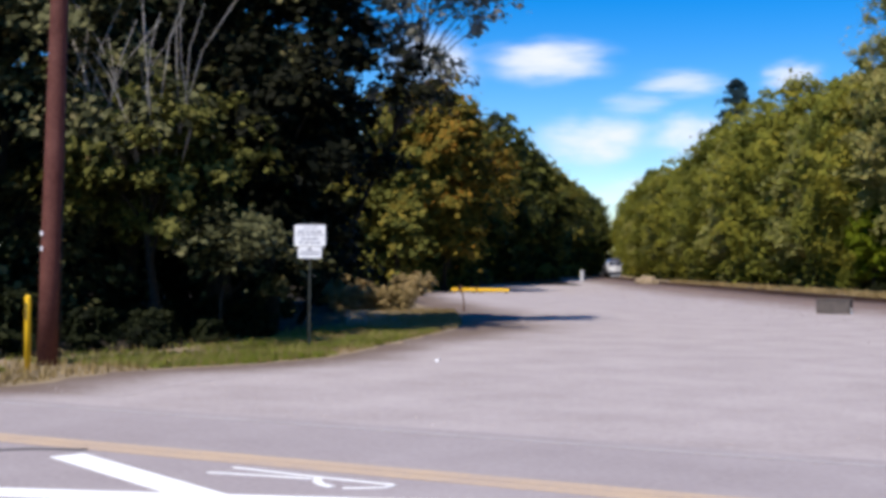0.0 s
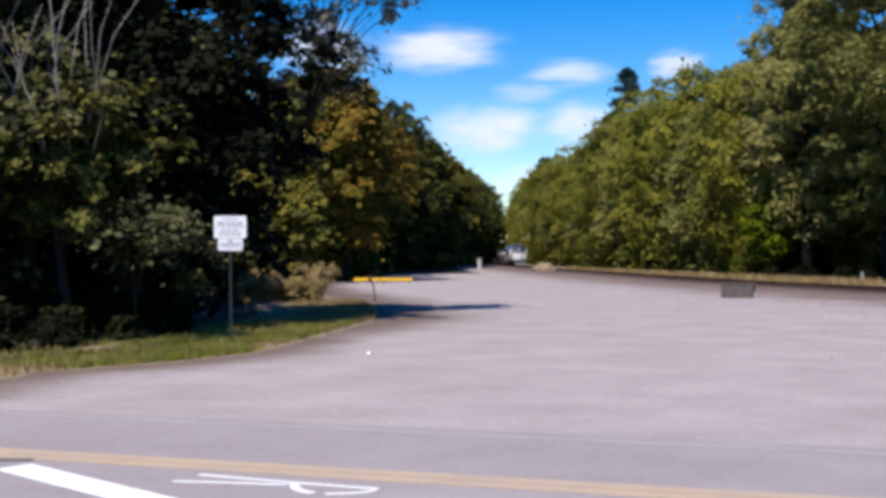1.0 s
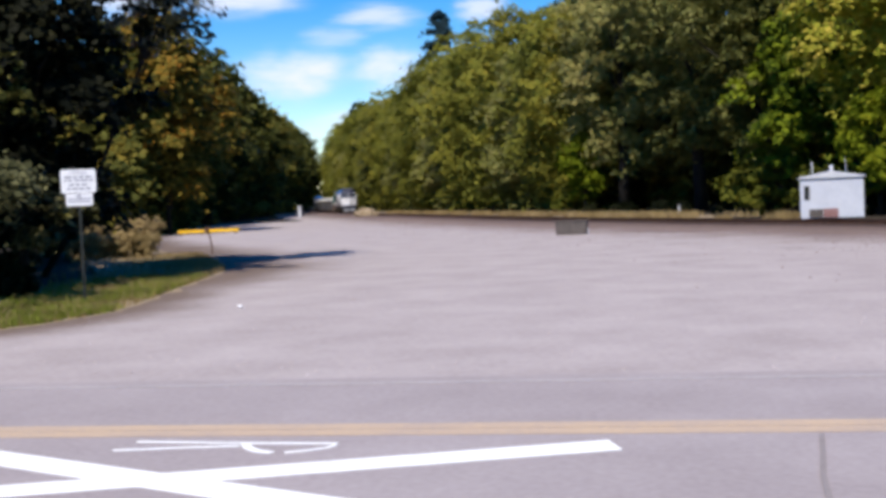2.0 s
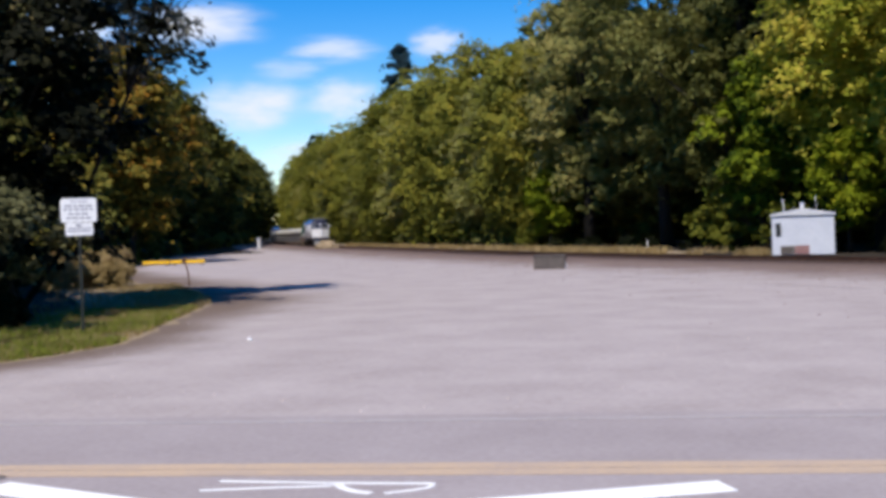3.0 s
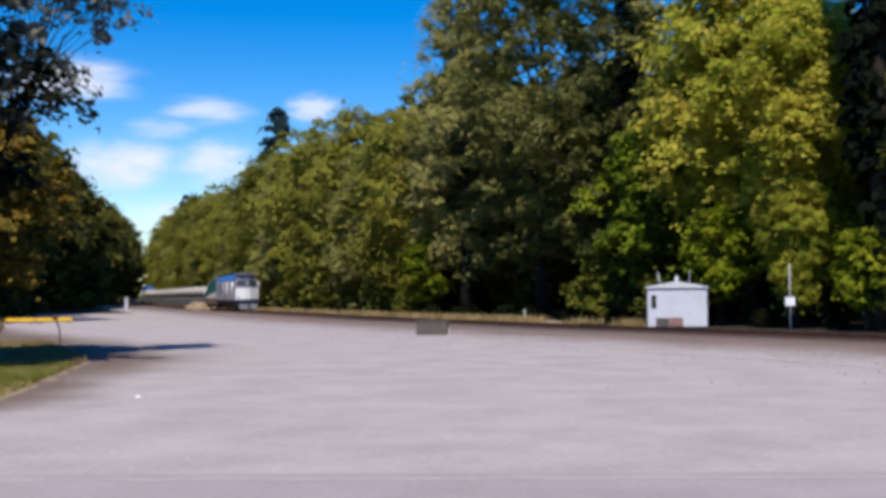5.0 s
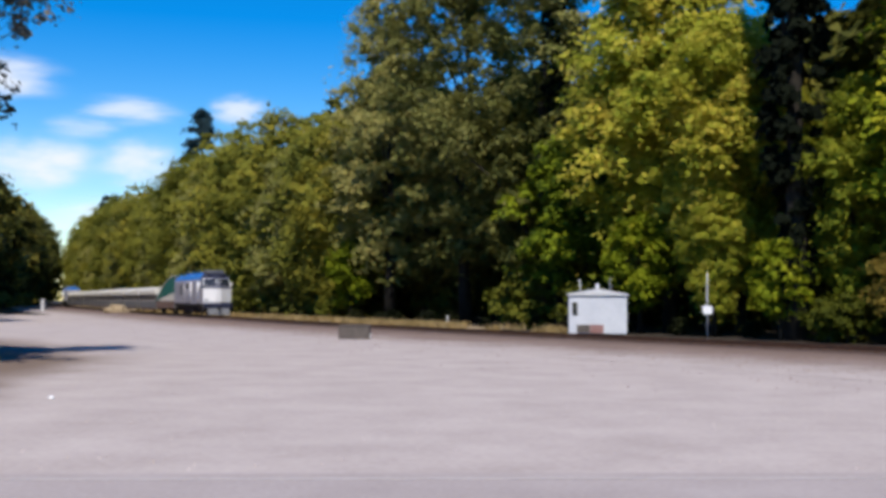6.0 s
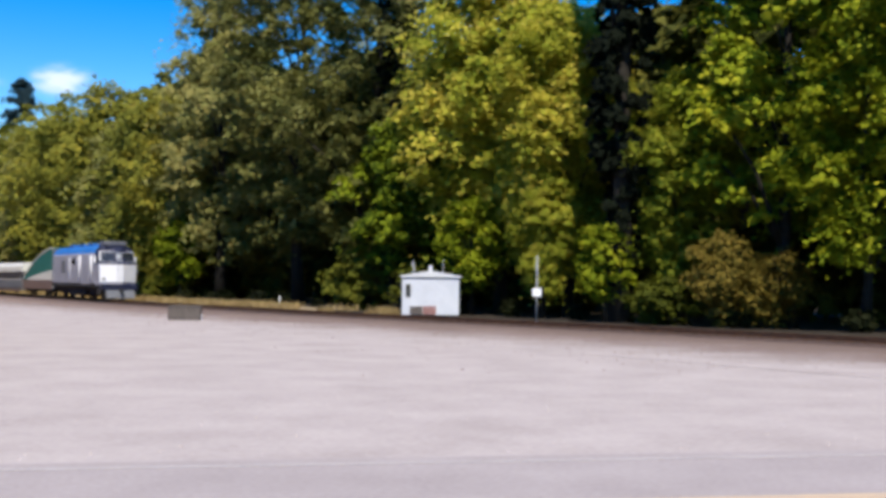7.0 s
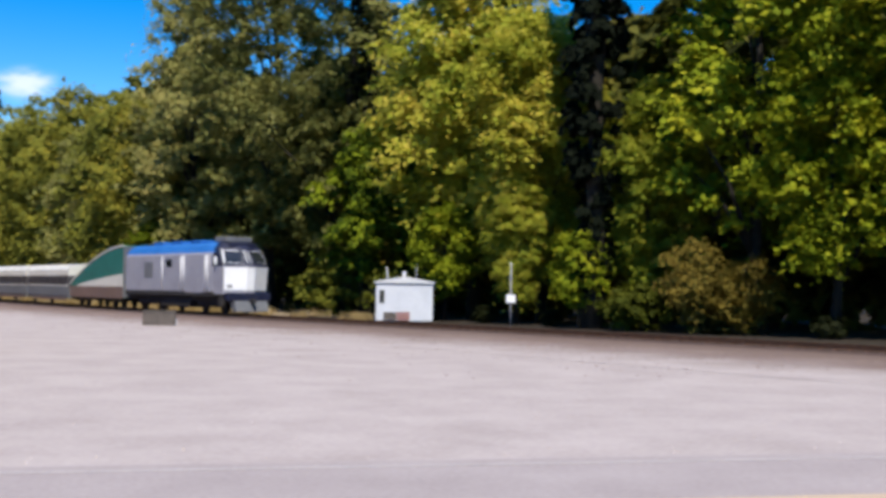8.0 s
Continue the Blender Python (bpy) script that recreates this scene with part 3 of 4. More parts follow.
left_b = make_tree("alder", "dark green roadside alder", "tree", LEFT_LEAF, 12, 16, 4.8, 0.2, 170, 8400, 0.5, LEFT, 0.5, 0.3, at=spin(-44, 97, 0, 1.14), limbs=5, gap=1.3, corners=3)
left_c = make_tree("alder", "olive green roadside alder beside the lot", "tree", LEFT_LEAF, 13, 15.5, 4.4, 0.2, 160, 8000, 0.5, LEFT, 0.6, 0.28, at=spin(-44.5, 88, 0, 1.12), limbs=5, gap=1.3, corners=3)
rng = random.Random(5)
for k in range(30):
    y = 102 + k * (7.5 + 0.25 * k)
    x = -34 - (y - 50) * 0.262 - rng.random() * 2
    src = left_a if k in (1, 4) else (left_b, left_c)[k % 2]
    s = float(np.interp(y, (80, 95, 133, 200, 282, 400), (1.13, 1.2, 1.42, 1.58, 1.7, 1.8))) * (0.92 + 0.16 * rng.random())
    copy_thing(src, spin(x, y, rng.random() * 6.28, s * 0.72 if src is left_a else s / 1.13))
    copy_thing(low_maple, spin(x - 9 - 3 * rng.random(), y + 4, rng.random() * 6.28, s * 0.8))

# the wood beyond the railway
RIGHT = "trees beyond the railway"
alder_a = make_tree("alder", "sunlit yellow-green alder beyond the railway", "tree", ALDER, 21, 18, 4.2, 0.3, 330, 14500, 0.33, RIGHT, 0.5, 0.28, limbs=5, lobes=18, gap=1.7, corners=3, shell=0.8)
alder_b = make_tree("alder", "green alder with a rounded crown beyond the railway", "tree", GREYGREEN, 22, 17, 4.0, 0.2, 300, 13000, 0.36, RIGHT, 0.45, 0.28, limbs=5, lobes=16, gap=1.7, corners=3, shell=0.8)
alder_c = make_tree("alder", "olive alder with yellowing top beyond the railway", "tree", ALDER, 23, 18.5, 4.4, 0.3, 330, 14500, 0.33, RIGHT, 0.55, 0.28, limbs=5, lobes=18, gap=1.7, corners=3, shell=0.8)
grey_a = make_tree("cottonwood", "tall grey-green cottonwood beyond the railway", "tree", GREYGREEN, 24, 30, 5.6, 3.4, 680, 47600, 0.27, RIGHT, 0.35, 0.45, gap=1.0, lobes=17, corners=3, shell=0.8, bark=DARK_BARK)
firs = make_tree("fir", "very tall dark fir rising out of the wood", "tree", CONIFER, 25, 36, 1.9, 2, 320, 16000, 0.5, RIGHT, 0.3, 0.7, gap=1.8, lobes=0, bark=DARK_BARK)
near_maple = make_tree("maple", "bright green maple beyond the railway", "tree", BRIGHT, 26, 13.5, 4.2, 2.2, 300, 19000, 0.33, RIGHT, 0.45, 0.3, bark=DARK_BARK)
gold_maple = make_tree("maple", "yellowing maple beyond the railway", "tree", YELLOWING, 27, 21, 5.2, 3.0, 620, 52700, 0.28, RIGHT, 0.5, 0.35, lobes=14, gap=1.2, corners=3, shell=0.8, bark=DARK_BARK)
tall_maple = make_tree("maple", "tall green maple with dark gaps beyond the railway", "tree", BRIGHT, 28, 25, 5.8, 4.5, 360, 22000, 0.36, RIGHT, 0.55, 0.4, gap=0.95, lobes=13, bark=DARK_BARK)
far_tree = make_tree("alder", "dark tree in the depth of the wood", "tree", LEFT_LEAF, 29, 20, 6.0, 0.0, 130, 2600, 1.1, RIGHT, 0.5, 0.35, limbs=3, corners=3)
s0 = track_s(1.6, 68.6)


def wood(src, s, off, scale=1.0, turn=0.0, first=False):
    p = beside(s, -off)
    m = spin(p.x, p.y, turn, scale)
    if first:
        src.matrix_basis = m
        return src
    return copy_thing(src, m)


grey_a.matrix_basis = spin(-4.2, 111, 0.4, 1.12)
copy_thing(grey_a, spin(2.6, 102, 2.4, 1.08))
copy_thing(grey_a, spin(8.2, 93, 4.0, 1.05))
wood(near_maple, s0 - 7.5, 10.5, 1.0, 0.0, True)
wood(near_maple, s0 - 44, 9, 0.6, 3.0)
wood(gold_maple, s0 + 1.2, 13, 1.22, 0.0, True)
wood(gold_maple, s0 + 8.5, 12, 0.73, 2.2)
wood(gold_maple, s0 + 18.0, 10.6, 0.52, 4.0)
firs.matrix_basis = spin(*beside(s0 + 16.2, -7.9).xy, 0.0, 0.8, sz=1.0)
# This copy's near-black needles stand in for the shaded gap between two crowns.
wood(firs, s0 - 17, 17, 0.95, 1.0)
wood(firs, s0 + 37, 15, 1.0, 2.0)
wood(tall_maple, s0 + 24.0, 11, 1.0, 0.0, True)
wood(tall_maple, s0 + 31, 11.5, 1.0, 2.0)
wood(tall_maple, s0 + 40, 12, 1.05, 4.0)
wood(near_maple, s0 + 15.6, 7.4, 0.40, 1.2)
wood(near_maple, s0 + 2.5, 9.5, 0.55, 2.2)
wood(gold_maple, s0 + 9.5, 9.0, 0.34, 5.0)
wood(tall_maple, s0 + 29.0, 9.4, 0.62, 2.6)
wood(grey_a, s0 + 50, 14, 0.9, 1.0)
wood(tall_maple, s0 + 60, 13, 1.0, 5.0)
first = {alder_a: True, alder_b: True, alder_c: True, far_tree: True}
rng = random.Random(9)
s, k = s0 - 51, 0
while s > 12:
    src = (alder_a, alder_c, alder_b, alder_a, alder_c)[k % 5]
    tall = float(np.interp(s0 - s, (36, 55, 75, 100, 180, 300), (1.2, 1.2, 1.14, 1.1, 1.12, 1.3)))
    wood(src, s + rng.uniform(-1, 1), 10 + rng.uniform(-1, 2), tall * (0.93 + 0.14 * rng.random()), rng.random() * 6.28, first.pop(src, False))
    wood(far_tree, s + 4, 18 + 3 * rng.random(), tall * (0.95 + 0.1 * rng.random()), rng.random() * 6.28, first.pop(far_tree, False))
    s -= 7.0 + 0.16 * k
    k += 1
for k in range(15):
    s = s0 - 34 + k * 8
    wood(far_tree, s, 21 + 4 * rng.random(), 0.85 + 0.2 * rng.random(), rng.random() * 6.28)
    wood(far_tree, s + 4, 30 + 4 * rng.random(), 0.86 + 0.2 * rng.random(), rng.random() * 6.28)

for ds, off in ((-40, 25), (-30, 26), (-22, 24), (-14, 26), (-6, 25), (-2, 27), (6, 26), (26, 24), (34, 25)):
    wood(far_tree, s0 + ds, off, 0.8, ds)

for x, y in ((2.4, 122), (6.5, 117), (-2, 127), (10, 108), (13, 103)):
    copy_thing(far_tree, spin(x, y, x, 0.85))

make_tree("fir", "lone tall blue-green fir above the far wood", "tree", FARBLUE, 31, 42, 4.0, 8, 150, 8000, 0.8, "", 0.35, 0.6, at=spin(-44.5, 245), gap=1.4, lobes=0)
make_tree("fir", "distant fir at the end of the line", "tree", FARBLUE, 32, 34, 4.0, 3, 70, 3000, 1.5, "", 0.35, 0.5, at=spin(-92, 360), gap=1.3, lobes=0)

# woods that close the view at the far end and behind
rng = np.random.default_rng(14)
pts, ups = [], []
for x0, y0, x1, y1 in ((-330, 600, 60, 640), (-330, 600, -70, 180), (-80, 180, -62, -60), (50, 240, 92, 20), (92, 20, 110, -80), (60, 640, 40, 240), (-20, 165, 52, 112)):
    n = int(math.hypot(x1 - x0, y1 - y0) * (30 if x0 > 45 or x0 == -80 else 55 if x0 == -20 else 9))
    u = rng.random(n)
    h = rng.random(n) ** 0.8 * (17 + 5 * np.sin(u * 40) + 3 * np.sin(u * 97))
    q = np.stack([x0 + (x1 - x0) * u + rng.normal(0, 3, n), y0 + (y1 - y0) * u + rng.normal(0, 3, n), h], 1)
    pts.append(q)
    ups.append(np.stack([-(q[:, 0] + 20) / 100, -(q[:, 1] - 100) / 200, 0.4 + 0 * u], 1))
pts, ups = np.concatenate(pts), np.concatenate(ups)
tagged(leaf_cloud("far_woods", pts, ups, 1.8 + 1.4 * rng.random(len(pts)), LEFT_LEAF, rng), "dense green woods closing the view all round", "woods", kind="stuff")

# shrubs at the foot of the wood
SHRUBS = "shrubs at the foot of the wood"
shrub = make_tree("shrub", "low green shrub at the foot of the wood", "shrub", SHRUB_LEAF, 41, 3.4, 2.2, 0.0, 110, 3800, 0.26, SHRUBS, 0.45, 0.06, limbs=3, corners=3)
dark_shrub = make_tree("shrub", "bramble shrub with shade-dark leaves at the foot of the wood", "shrub", UNDER_LEAF, 42, 3.0, 2.2, 0.0, 100, 2800, 0.3, SHRUBS, 0.45, 0.06, limbs=3, corners=3)
shrub.matrix_basis = spin(*beside(s0 - 10.6, -8.8).xy, 0, 1.15)
dark_shrub.matrix_basis = spin(-19.6, 19.6, 0, 0.5)
rng = random.Random(11)
for k in range(34):
    wood(shrub if k % 4 == 0 and k != 16 else dark_shrub, s0 + 62 - k * 5.5, 8.0 + rng.random() * 1.5, 0.45 + 0.4 * rng.random(), rng.random() * 6.28)
russet = make_tree("shrub", "tall russet-brown bush at the foot of the wood", "shrub", RUSSET, 44, 5.2, 2.6, 0.2, 130, 6000, 0.19, SHRUBS, 0.5, 0.06, limbs=5, corners=3, gap=1.5, at=spin(*beside(s0 + 22.6, -7.8).xy, 0, 0.85))
wood(russet, s0 + 25.0, 8.4, 0.85, 2.0)
wood(shrub, s0 + 19.8, 7.3, 0.6, 1.0)
# Shade-dark shrubs fill the places where the wood's foot goes black.
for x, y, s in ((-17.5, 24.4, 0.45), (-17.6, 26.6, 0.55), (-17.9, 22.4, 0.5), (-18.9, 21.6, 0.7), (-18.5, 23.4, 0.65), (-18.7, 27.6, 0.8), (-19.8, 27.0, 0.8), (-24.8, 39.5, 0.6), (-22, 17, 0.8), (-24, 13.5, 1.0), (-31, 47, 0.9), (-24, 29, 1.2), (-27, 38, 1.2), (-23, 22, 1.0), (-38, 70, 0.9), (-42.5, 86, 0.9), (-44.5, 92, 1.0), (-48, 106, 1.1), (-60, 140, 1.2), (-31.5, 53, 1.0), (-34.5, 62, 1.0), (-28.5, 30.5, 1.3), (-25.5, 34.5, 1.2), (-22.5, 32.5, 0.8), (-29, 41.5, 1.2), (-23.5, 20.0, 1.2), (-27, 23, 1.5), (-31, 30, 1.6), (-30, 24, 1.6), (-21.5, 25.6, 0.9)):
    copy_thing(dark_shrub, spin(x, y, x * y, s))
dry_bush = make_tree("dry_bush", "tan dried-out bush at the lot's far corner", "shrub", DRY_LEAF, 43, 2.6, 2.3, -0.3, 140, 11000, 0.16, "", 0.3, 0.04, at=spin(-36.4, 75.2, 0, 0.66), limbs=3)
for x, y, s in ((-26.2, 48.4, 0.8), (-24.6, 48.9, 0.62), (-27.8, 49.5, 0.95), (-25.4, 50.5, 0.7)):
    copy_thing(dry_bush, spin(x, y, x, s))


# ---- grass ----
def blades(name, places, height, mat, seed, label, width=0.02):
    """Thin upright grass blades in one mesh."""
    r = np.random.default_rng(seed)
    p = np.array(places)
    n = len(p)
    h = height * (0.4 + 0.9 * r.random(n))
    a = r.random(n) * math.tau
    dx, dy = np.cos(a) * width, np.sin(a) * width
    lx, ly = r.normal(0, 0.35, n) * h, r.normal(0, 0.35, n) * h
    v = np.empty((n, 3, 3), np.float32)
    v[:, 0] = np.stack([p[:, 0] - dx, p[:, 1] - dy, p[:, 2]], 1)
    v[:, 1] = np.stack([p[:, 0] + dx, p[:, 1] + dy, p[:, 2]], 1)
    v[:, 2] = np.stack([p[:, 0] + lx, p[:, 1] + ly, p[:, 2] + h], 1)
    me = bpy.data.meshes.new(name)
    me.from_pydata(v.reshape(-1, 3).tolist(), [], np.arange(3 * n).reshape(-1, 3).tolist())
    me.materials.append(mat)
    return tagged(new(name, me), label, "grass", kind="stuff")


r = np.random.default_rng(60)
green, dry = [], []
while len(green) < 24000:
    y = r.uniform(15, 33)
    edge = np.interp(y, (12.9, 14, 16, 18, 20, 22, 25, 30, 36), (-14.6, -13.9, -14.3, -14.0, -13.0, -12.6, -13.2, -14.2, -15.5))
    x = edge - 0.2 - abs(r.normal(0, 1.7))
    if noise.noise(Vector((x * 0.7, y * 0.7, 0))) > -0.25 + 0.5 * (y < 18):
        green.append((x, y, 0.0))
while len(dry) < 9000:
    y = r.uniform(13, 50)
    edge = np.interp(y, (12.9, 14, 16, 18, 20, 22, 25, 30, 36, 45, 60), (-14.6, -13.9, -14.3, -14.0, -13.0, -12.6, -13.2, -14.2, -15.5, -19.6, -27))
    x = edge - 0.1 - abs(r.normal(0, 2.2))
    dry.append((x, y, 0.0))
blades("grass", green, 0.12, GREEN_GRASS, 61, "short sunlit green grass on the verge")
blades("dry_grass", dry, 0.16, DRY_LEAF, 62, "sparse dry grass on the verge")
far = []
while len(far) < 12000:
    s, off = s0 - r.uniform(-2, 140), -4.0 - abs(r.normal(0, 1.3))
    if noise.noise(Vector((s * 0.22, off * 0.6, 4))) > -0.15 + 0.25 * (s > s0 - 12):
        far.append(tuple(beside(s, off, -0.03)))
blades("lineside_grass", far, 0.46, DRY_LEAF, 63, "tall tan dry grass along the railway", 0.05)

r = np.random.default_rng(65)
bm = bmesh.new()
for k in range(1100):
    y = 13.2 + 30 * r.random() ** 1.6
    x = r.uniform(np.interp(y, (13, 22, 30, 45), (-13.8, -12.6, -14.2, -19)), np.interp(y, (13, 45), (20, 9)))
    s = 0.010 + 0.02 * r.random() ** 3
    a = r.random() * 6.28
    top = bm.verts.new((x, y, s * 1.1))
    ring = [bm.verts.new((x + s * (0.8 + 0.5 * r.random()) * math.cos(a + q * 1.257), y + s * math.sin(a + q * 1.257), -0.004)) for q in range(5)]
    for q in range(5):
        bm.faces.new((ring[q], ring[(q + 1) % 5], top))
tagged(part("loose_stones", bm, GRAVEL), "small loose stones scattered over the gravel lot", "gravel", kind="stuff")

# ---- things ----
SIGN_WHITE = material("sign_white", (0.72, 0.72, 0.74), (0.85, 0.85, 0.86), 2, 0.5, fine=12)
GREY_INK = material("faded_ink", (0.25, 0.25, 0.3), (0.4, 0.4, 0.45), 8, 0.7)
DARK_STEEL = material("dark_steel", (0.02, 0.025, 0.022), (0.05, 0.055, 0.05), 4, 0.6, metal=0.4, fine=30)
SAFETY_YELLOW = material("safety_yellow", (0.70, 0.40, 0.01), (0.85, 0.52, 0.015), 3, 0.5, fine=20)
CABIN_PAINT = material("cabin_paint", (0.48, 0.505, 0.57), (0.60, 0.62, 0.68), 0.8, 0.5, fine=10)
CABIN_ROOF = material("cabin_roof", (0.50, 0.51, 0.54), (0.62, 0.63, 0.66), 1, 0.5, fine=10)
FADED_RED = material("faded_red", (0.20, 0.10, 0.095), (0.32, 0.18, 0.17), 2, 0.8, fine=10)
DARK_GLASS = material("dark_glass", (0.012, 0.015, 0.02), (0.03, 0.035, 0.045), 1, 0.08, spec=0.6)
NOSE_WHITE = material("nose_white", (0.74, 0.75, 0.78), (0.86, 0.86, 0.88), 1, 0.35, fine=8)
GREY_WOOD = material("weathered_wood", (0.07, 0.06, 0.055), (0.13, 0.11, 0.10), 3, 0.9, bump=0.4, fine=20)

# wooden pole
pole = thing("utility_pole", spin(-16.48, 17.58), "reddish-brown treated wooden utility pole on the verge", "utility pole")
bm = bmesh.new()
tube(bm, [(0.0, 0, -0.2), (0.05, 0, 2), (0.14, 0, 5), (0.22, 0, 8), (0.3, 0, 12.5)], [0.20, 0.19, 0.18, 0.165, 0.14], 20)
part("shaft", bm, POLE_WOOD, pole)
for z in (2.6, 2.3):
    part("tag", boxed((0.05, 0.02, 0.09), (0.02, -0.205, z), 0.004), SIGN_WHITE, pole, "small pale metal tag")
bm = bmesh.new()
tube(bm, [(0.17, 0.17, 0.0), (0.2, 0.16, 3), (0.33, 0.13, 9)], [0.018] * 3, 6)
part("ground_wire", bm, DARK_STEEL, pole)

# guard post
guard = thing("guard_post", spin(-15.74, 16.30, 0.2), "bright yellow guard post with a dark slot beside the pole", "post")
bm = bmesh.new()
tube(bm, [(0, 0, -0.1), (0, 0, 1.38), (0, 0, 1.42)], [0.058, 0.058, 0.045], 14)
part("tube", bm, SAFETY_YELLOW, guard)
part("slot", boxed((0.035, 0.02, 0.32), (0.0, -0.055, 1.12), 0.006), DARK_STEEL, guard, "dark slot")

# notice sign
sign = thing("notice_sign", spin(-14.62, 24.4, 0.42, z=-0.04), "white notice sign in two panels on a thin dark post", "sign")
part("post", boxed((0.055, 0.045, 2.9), (0, 0.03, 1.35), 0.008), DARK_STEEL, sign)


def rounded(w, h, r, n=5):
    pts = []
    for cx, cy, a in ((w / 2 - r, h / 2 - r, 0), (-w / 2 + r, h / 2 - r, 90), (-w / 2 + r, -h / 2 + r, 180), (w / 2 - r, -h / 2 + r, 270)):
        for k in range(n + 1):
            t = radians(a + 90 * k / n)
            pts.append((cx + r * math.cos(t), cy + r * math.sin(t)))
    return pts


upper = part("upper_panel", prism(bmesh.new(), rounded(0.76, 0.53, 0.055), -0.004, 0.004, lambda u, v, w: (u, w, v + 2.79)), SIGN_WHITE, sign)
lower = part("lower_panel", prism(bmesh.new(), rounded(0.58, 0.28, 0.035), -0.004, 0.004, lambda u, v, w: (u, w, v + 2.375)), SIGN_WHITE, sign)


def words(text, size, x, z, host, mat, y=-0.008):
    """Lettering in the built-in font, as a mesh of its own."""
    cu = bpy.data.curves.new("lettering", "FONT")
    cu.body, cu.size, cu.align_x, cu.extrude = text, size, "CENTER", 0.0015
    tmp = bpy.data.objects.new("lettering", cu)
    me = bpy.data.meshes.new_from_object(tmp)
    bpy.data.objects.remove(tmp)
    me.materials.append(mat)
    ob = new("lettering", me)
    ob.parent = host
    ob.matrix_basis = Matrix.Translation((x, y, z)) @ Matrix.Rotation(radians(90), 4, "X")
    return ob


words("NOTICE", 0.095, 0, 2.95, upper, GREY_INK)
for z, w in ((2.885, 0.60), (2.81, 0.62), (2.71, 0.42), (2.62, 0.52)):
    x = -w / 2
    r = random.Random(int(z * 100))
    while x < w / 2 - 0.05:
        l = min(r.uniform(0.06, 0.16), w / 2 - x)
        part("text_bar", boxed((l, 0.003, 0.045), (x + l / 2, -0.006, z)), GREY_INK, upper)
        x += l + 0.035
part("text_bar", boxed((0.11, 0.003, 0.06), (0, -0.006, 2.455)), GREY_INK, lower)
for z in (2.39, 2.33):
    part("text_bar", boxed((0.5, 0.003, 0.03), (0, -0.006, z)), GREY_INK, lower)

# bent post
bent = thing("bent_post", spin(-21.24, 48.95, 0, 1.0), "bent rusty thin post at the edge of the verge", "post")
bm = bmesh.new()
tube(bm, [(0.06, 0, -0.1), (0.07, 0, 0.3), (0.03, 0, 0.62), (-0.07, 0, 0.95), (-0.13, 0, 1.06)], [0.035] * 5, 8)
part("rod", bm, STEEL_RAIL, bent)
part("head", boxed((0.16, 0.1, 0.24), (-0.13, 0, 1.08), 0.02, Matrix.Rotation(radians(20), 4, "Y")), STEEL_RAIL, bent)

# yellow barrier rails
for k, (x, w) in enumerate(((-38.25, 2.1), (-35.9, 2.7))):
    bar = thing("parking_barrier", spin(x, 88.2 + 0.7 * k, 0.28), "long yellow-painted log barrier at the lot's far edge", "barrier", "yellow barriers")
    part("beam", boxed((w, 0.3, 0.26), (0, 0, 0.26), 0.05), SAFETY_YELLOW, bar)
    for sx in (-0.4, 0.4):
        part("foot", boxed((0.3, 0.34, 0.16), (sx * w, 0, 0.06), 0.03), GREY_WOOD, bar)

# low utility box in the lot
crate = thing("utility_box", spin(-5.7, 56.6, -0.05), "low weathered grey-brown box beside the railway", "box")
part("body", boxed((1.5, 0.9, 0.62), (0, 0, 0.31), 0.03), GREY_WOOD, crate)
part("lid", boxed((1.56, 0.96, 0.07), (0, 0, 0.655), 0.02), GREY_WOOD, crate)
part("marker", boxed((0.04, 0.04, 0.3), (0.81, -0.42, 0.15), 0.008), CABIN_ROOF, crate, "small white marker")

# signal cabin
cx, cy = 8.2, 68.2
cabin = thing("signal_cabin", spin(cx, cy, -0.16), "white-painted metal railway signal cabin with a shallow roof", "cabin")
W, Dp, H = 3.35, 2.5, 2.24
part("wall", boxed((W, Dp, H), (0, 0, H / 2 + 0.02), 0.03), CABIN_PAINT, cabin)
bm = prism(bmesh.new(), [(-W / 2 - 0.1, H), (W / 2 + 0.1, H), (W / 2 + 0.1, H + 0.08), (0.1, H + 0.38), (-0.1, H + 0.38), (-W / 2 - 0.1, H + 0.08)], -Dp / 2 - 0.1, Dp / 2 + 0.1, lambda u, v, w: (u, w, v))
part("roof", bm, CABIN_ROOF, cabin)
for k in range(7):
    part("seam", boxed((0.03, 0.02, H - 0.1), (-W / 2 + 0.35 + k * (W - 0.7) / 6, -Dp / 2 - 0.008, H / 2)), CABIN_PAINT, cabin)
part("window", boxed((0.30, 0.03, 0.75), (-W / 2 + 0.36, -Dp / 2 - 0.02, 1.45), 0.01), DARK_GLASS, cabin, "narrow dark window")
part("lower_panel", boxed((0.78, 0.03, 0.5), (-0.06, -Dp / 2 - 0.02, 0.30), 0.01), FADED_RED, cabin, "faded red panel")
part("lower_panel", boxed((0.74, 0.03, 0.46), (-0.84, -Dp / 2 - 0.02, 0.30), 0.01), GREY_WOOD, cabin, "grey-brown weathered panel")
bm = bmesh.new()
tube(bm, [(-1.0, -0.4, H + 0.1), (-1.0, -0.4, H + 0.5), (-1.06, -0.4, H + 0.95)], [0.035, 0.03, 0.025], 8)
part("pipe", bm, CABIN_ROOF, cabin)
part("vent", boxed((0.2, 0.2, 0.42), (0.0, 0, H + 0.5), 0.04), CABIN_ROOF, cabin)
bm = bmesh.new()
tube(bm, [(0.75, 0, H + 0.1), (0.75, 0, H + 1.1)], [0.018, 0.01], 8)
part("mast", bm, CABIN_ROOF, cabin)

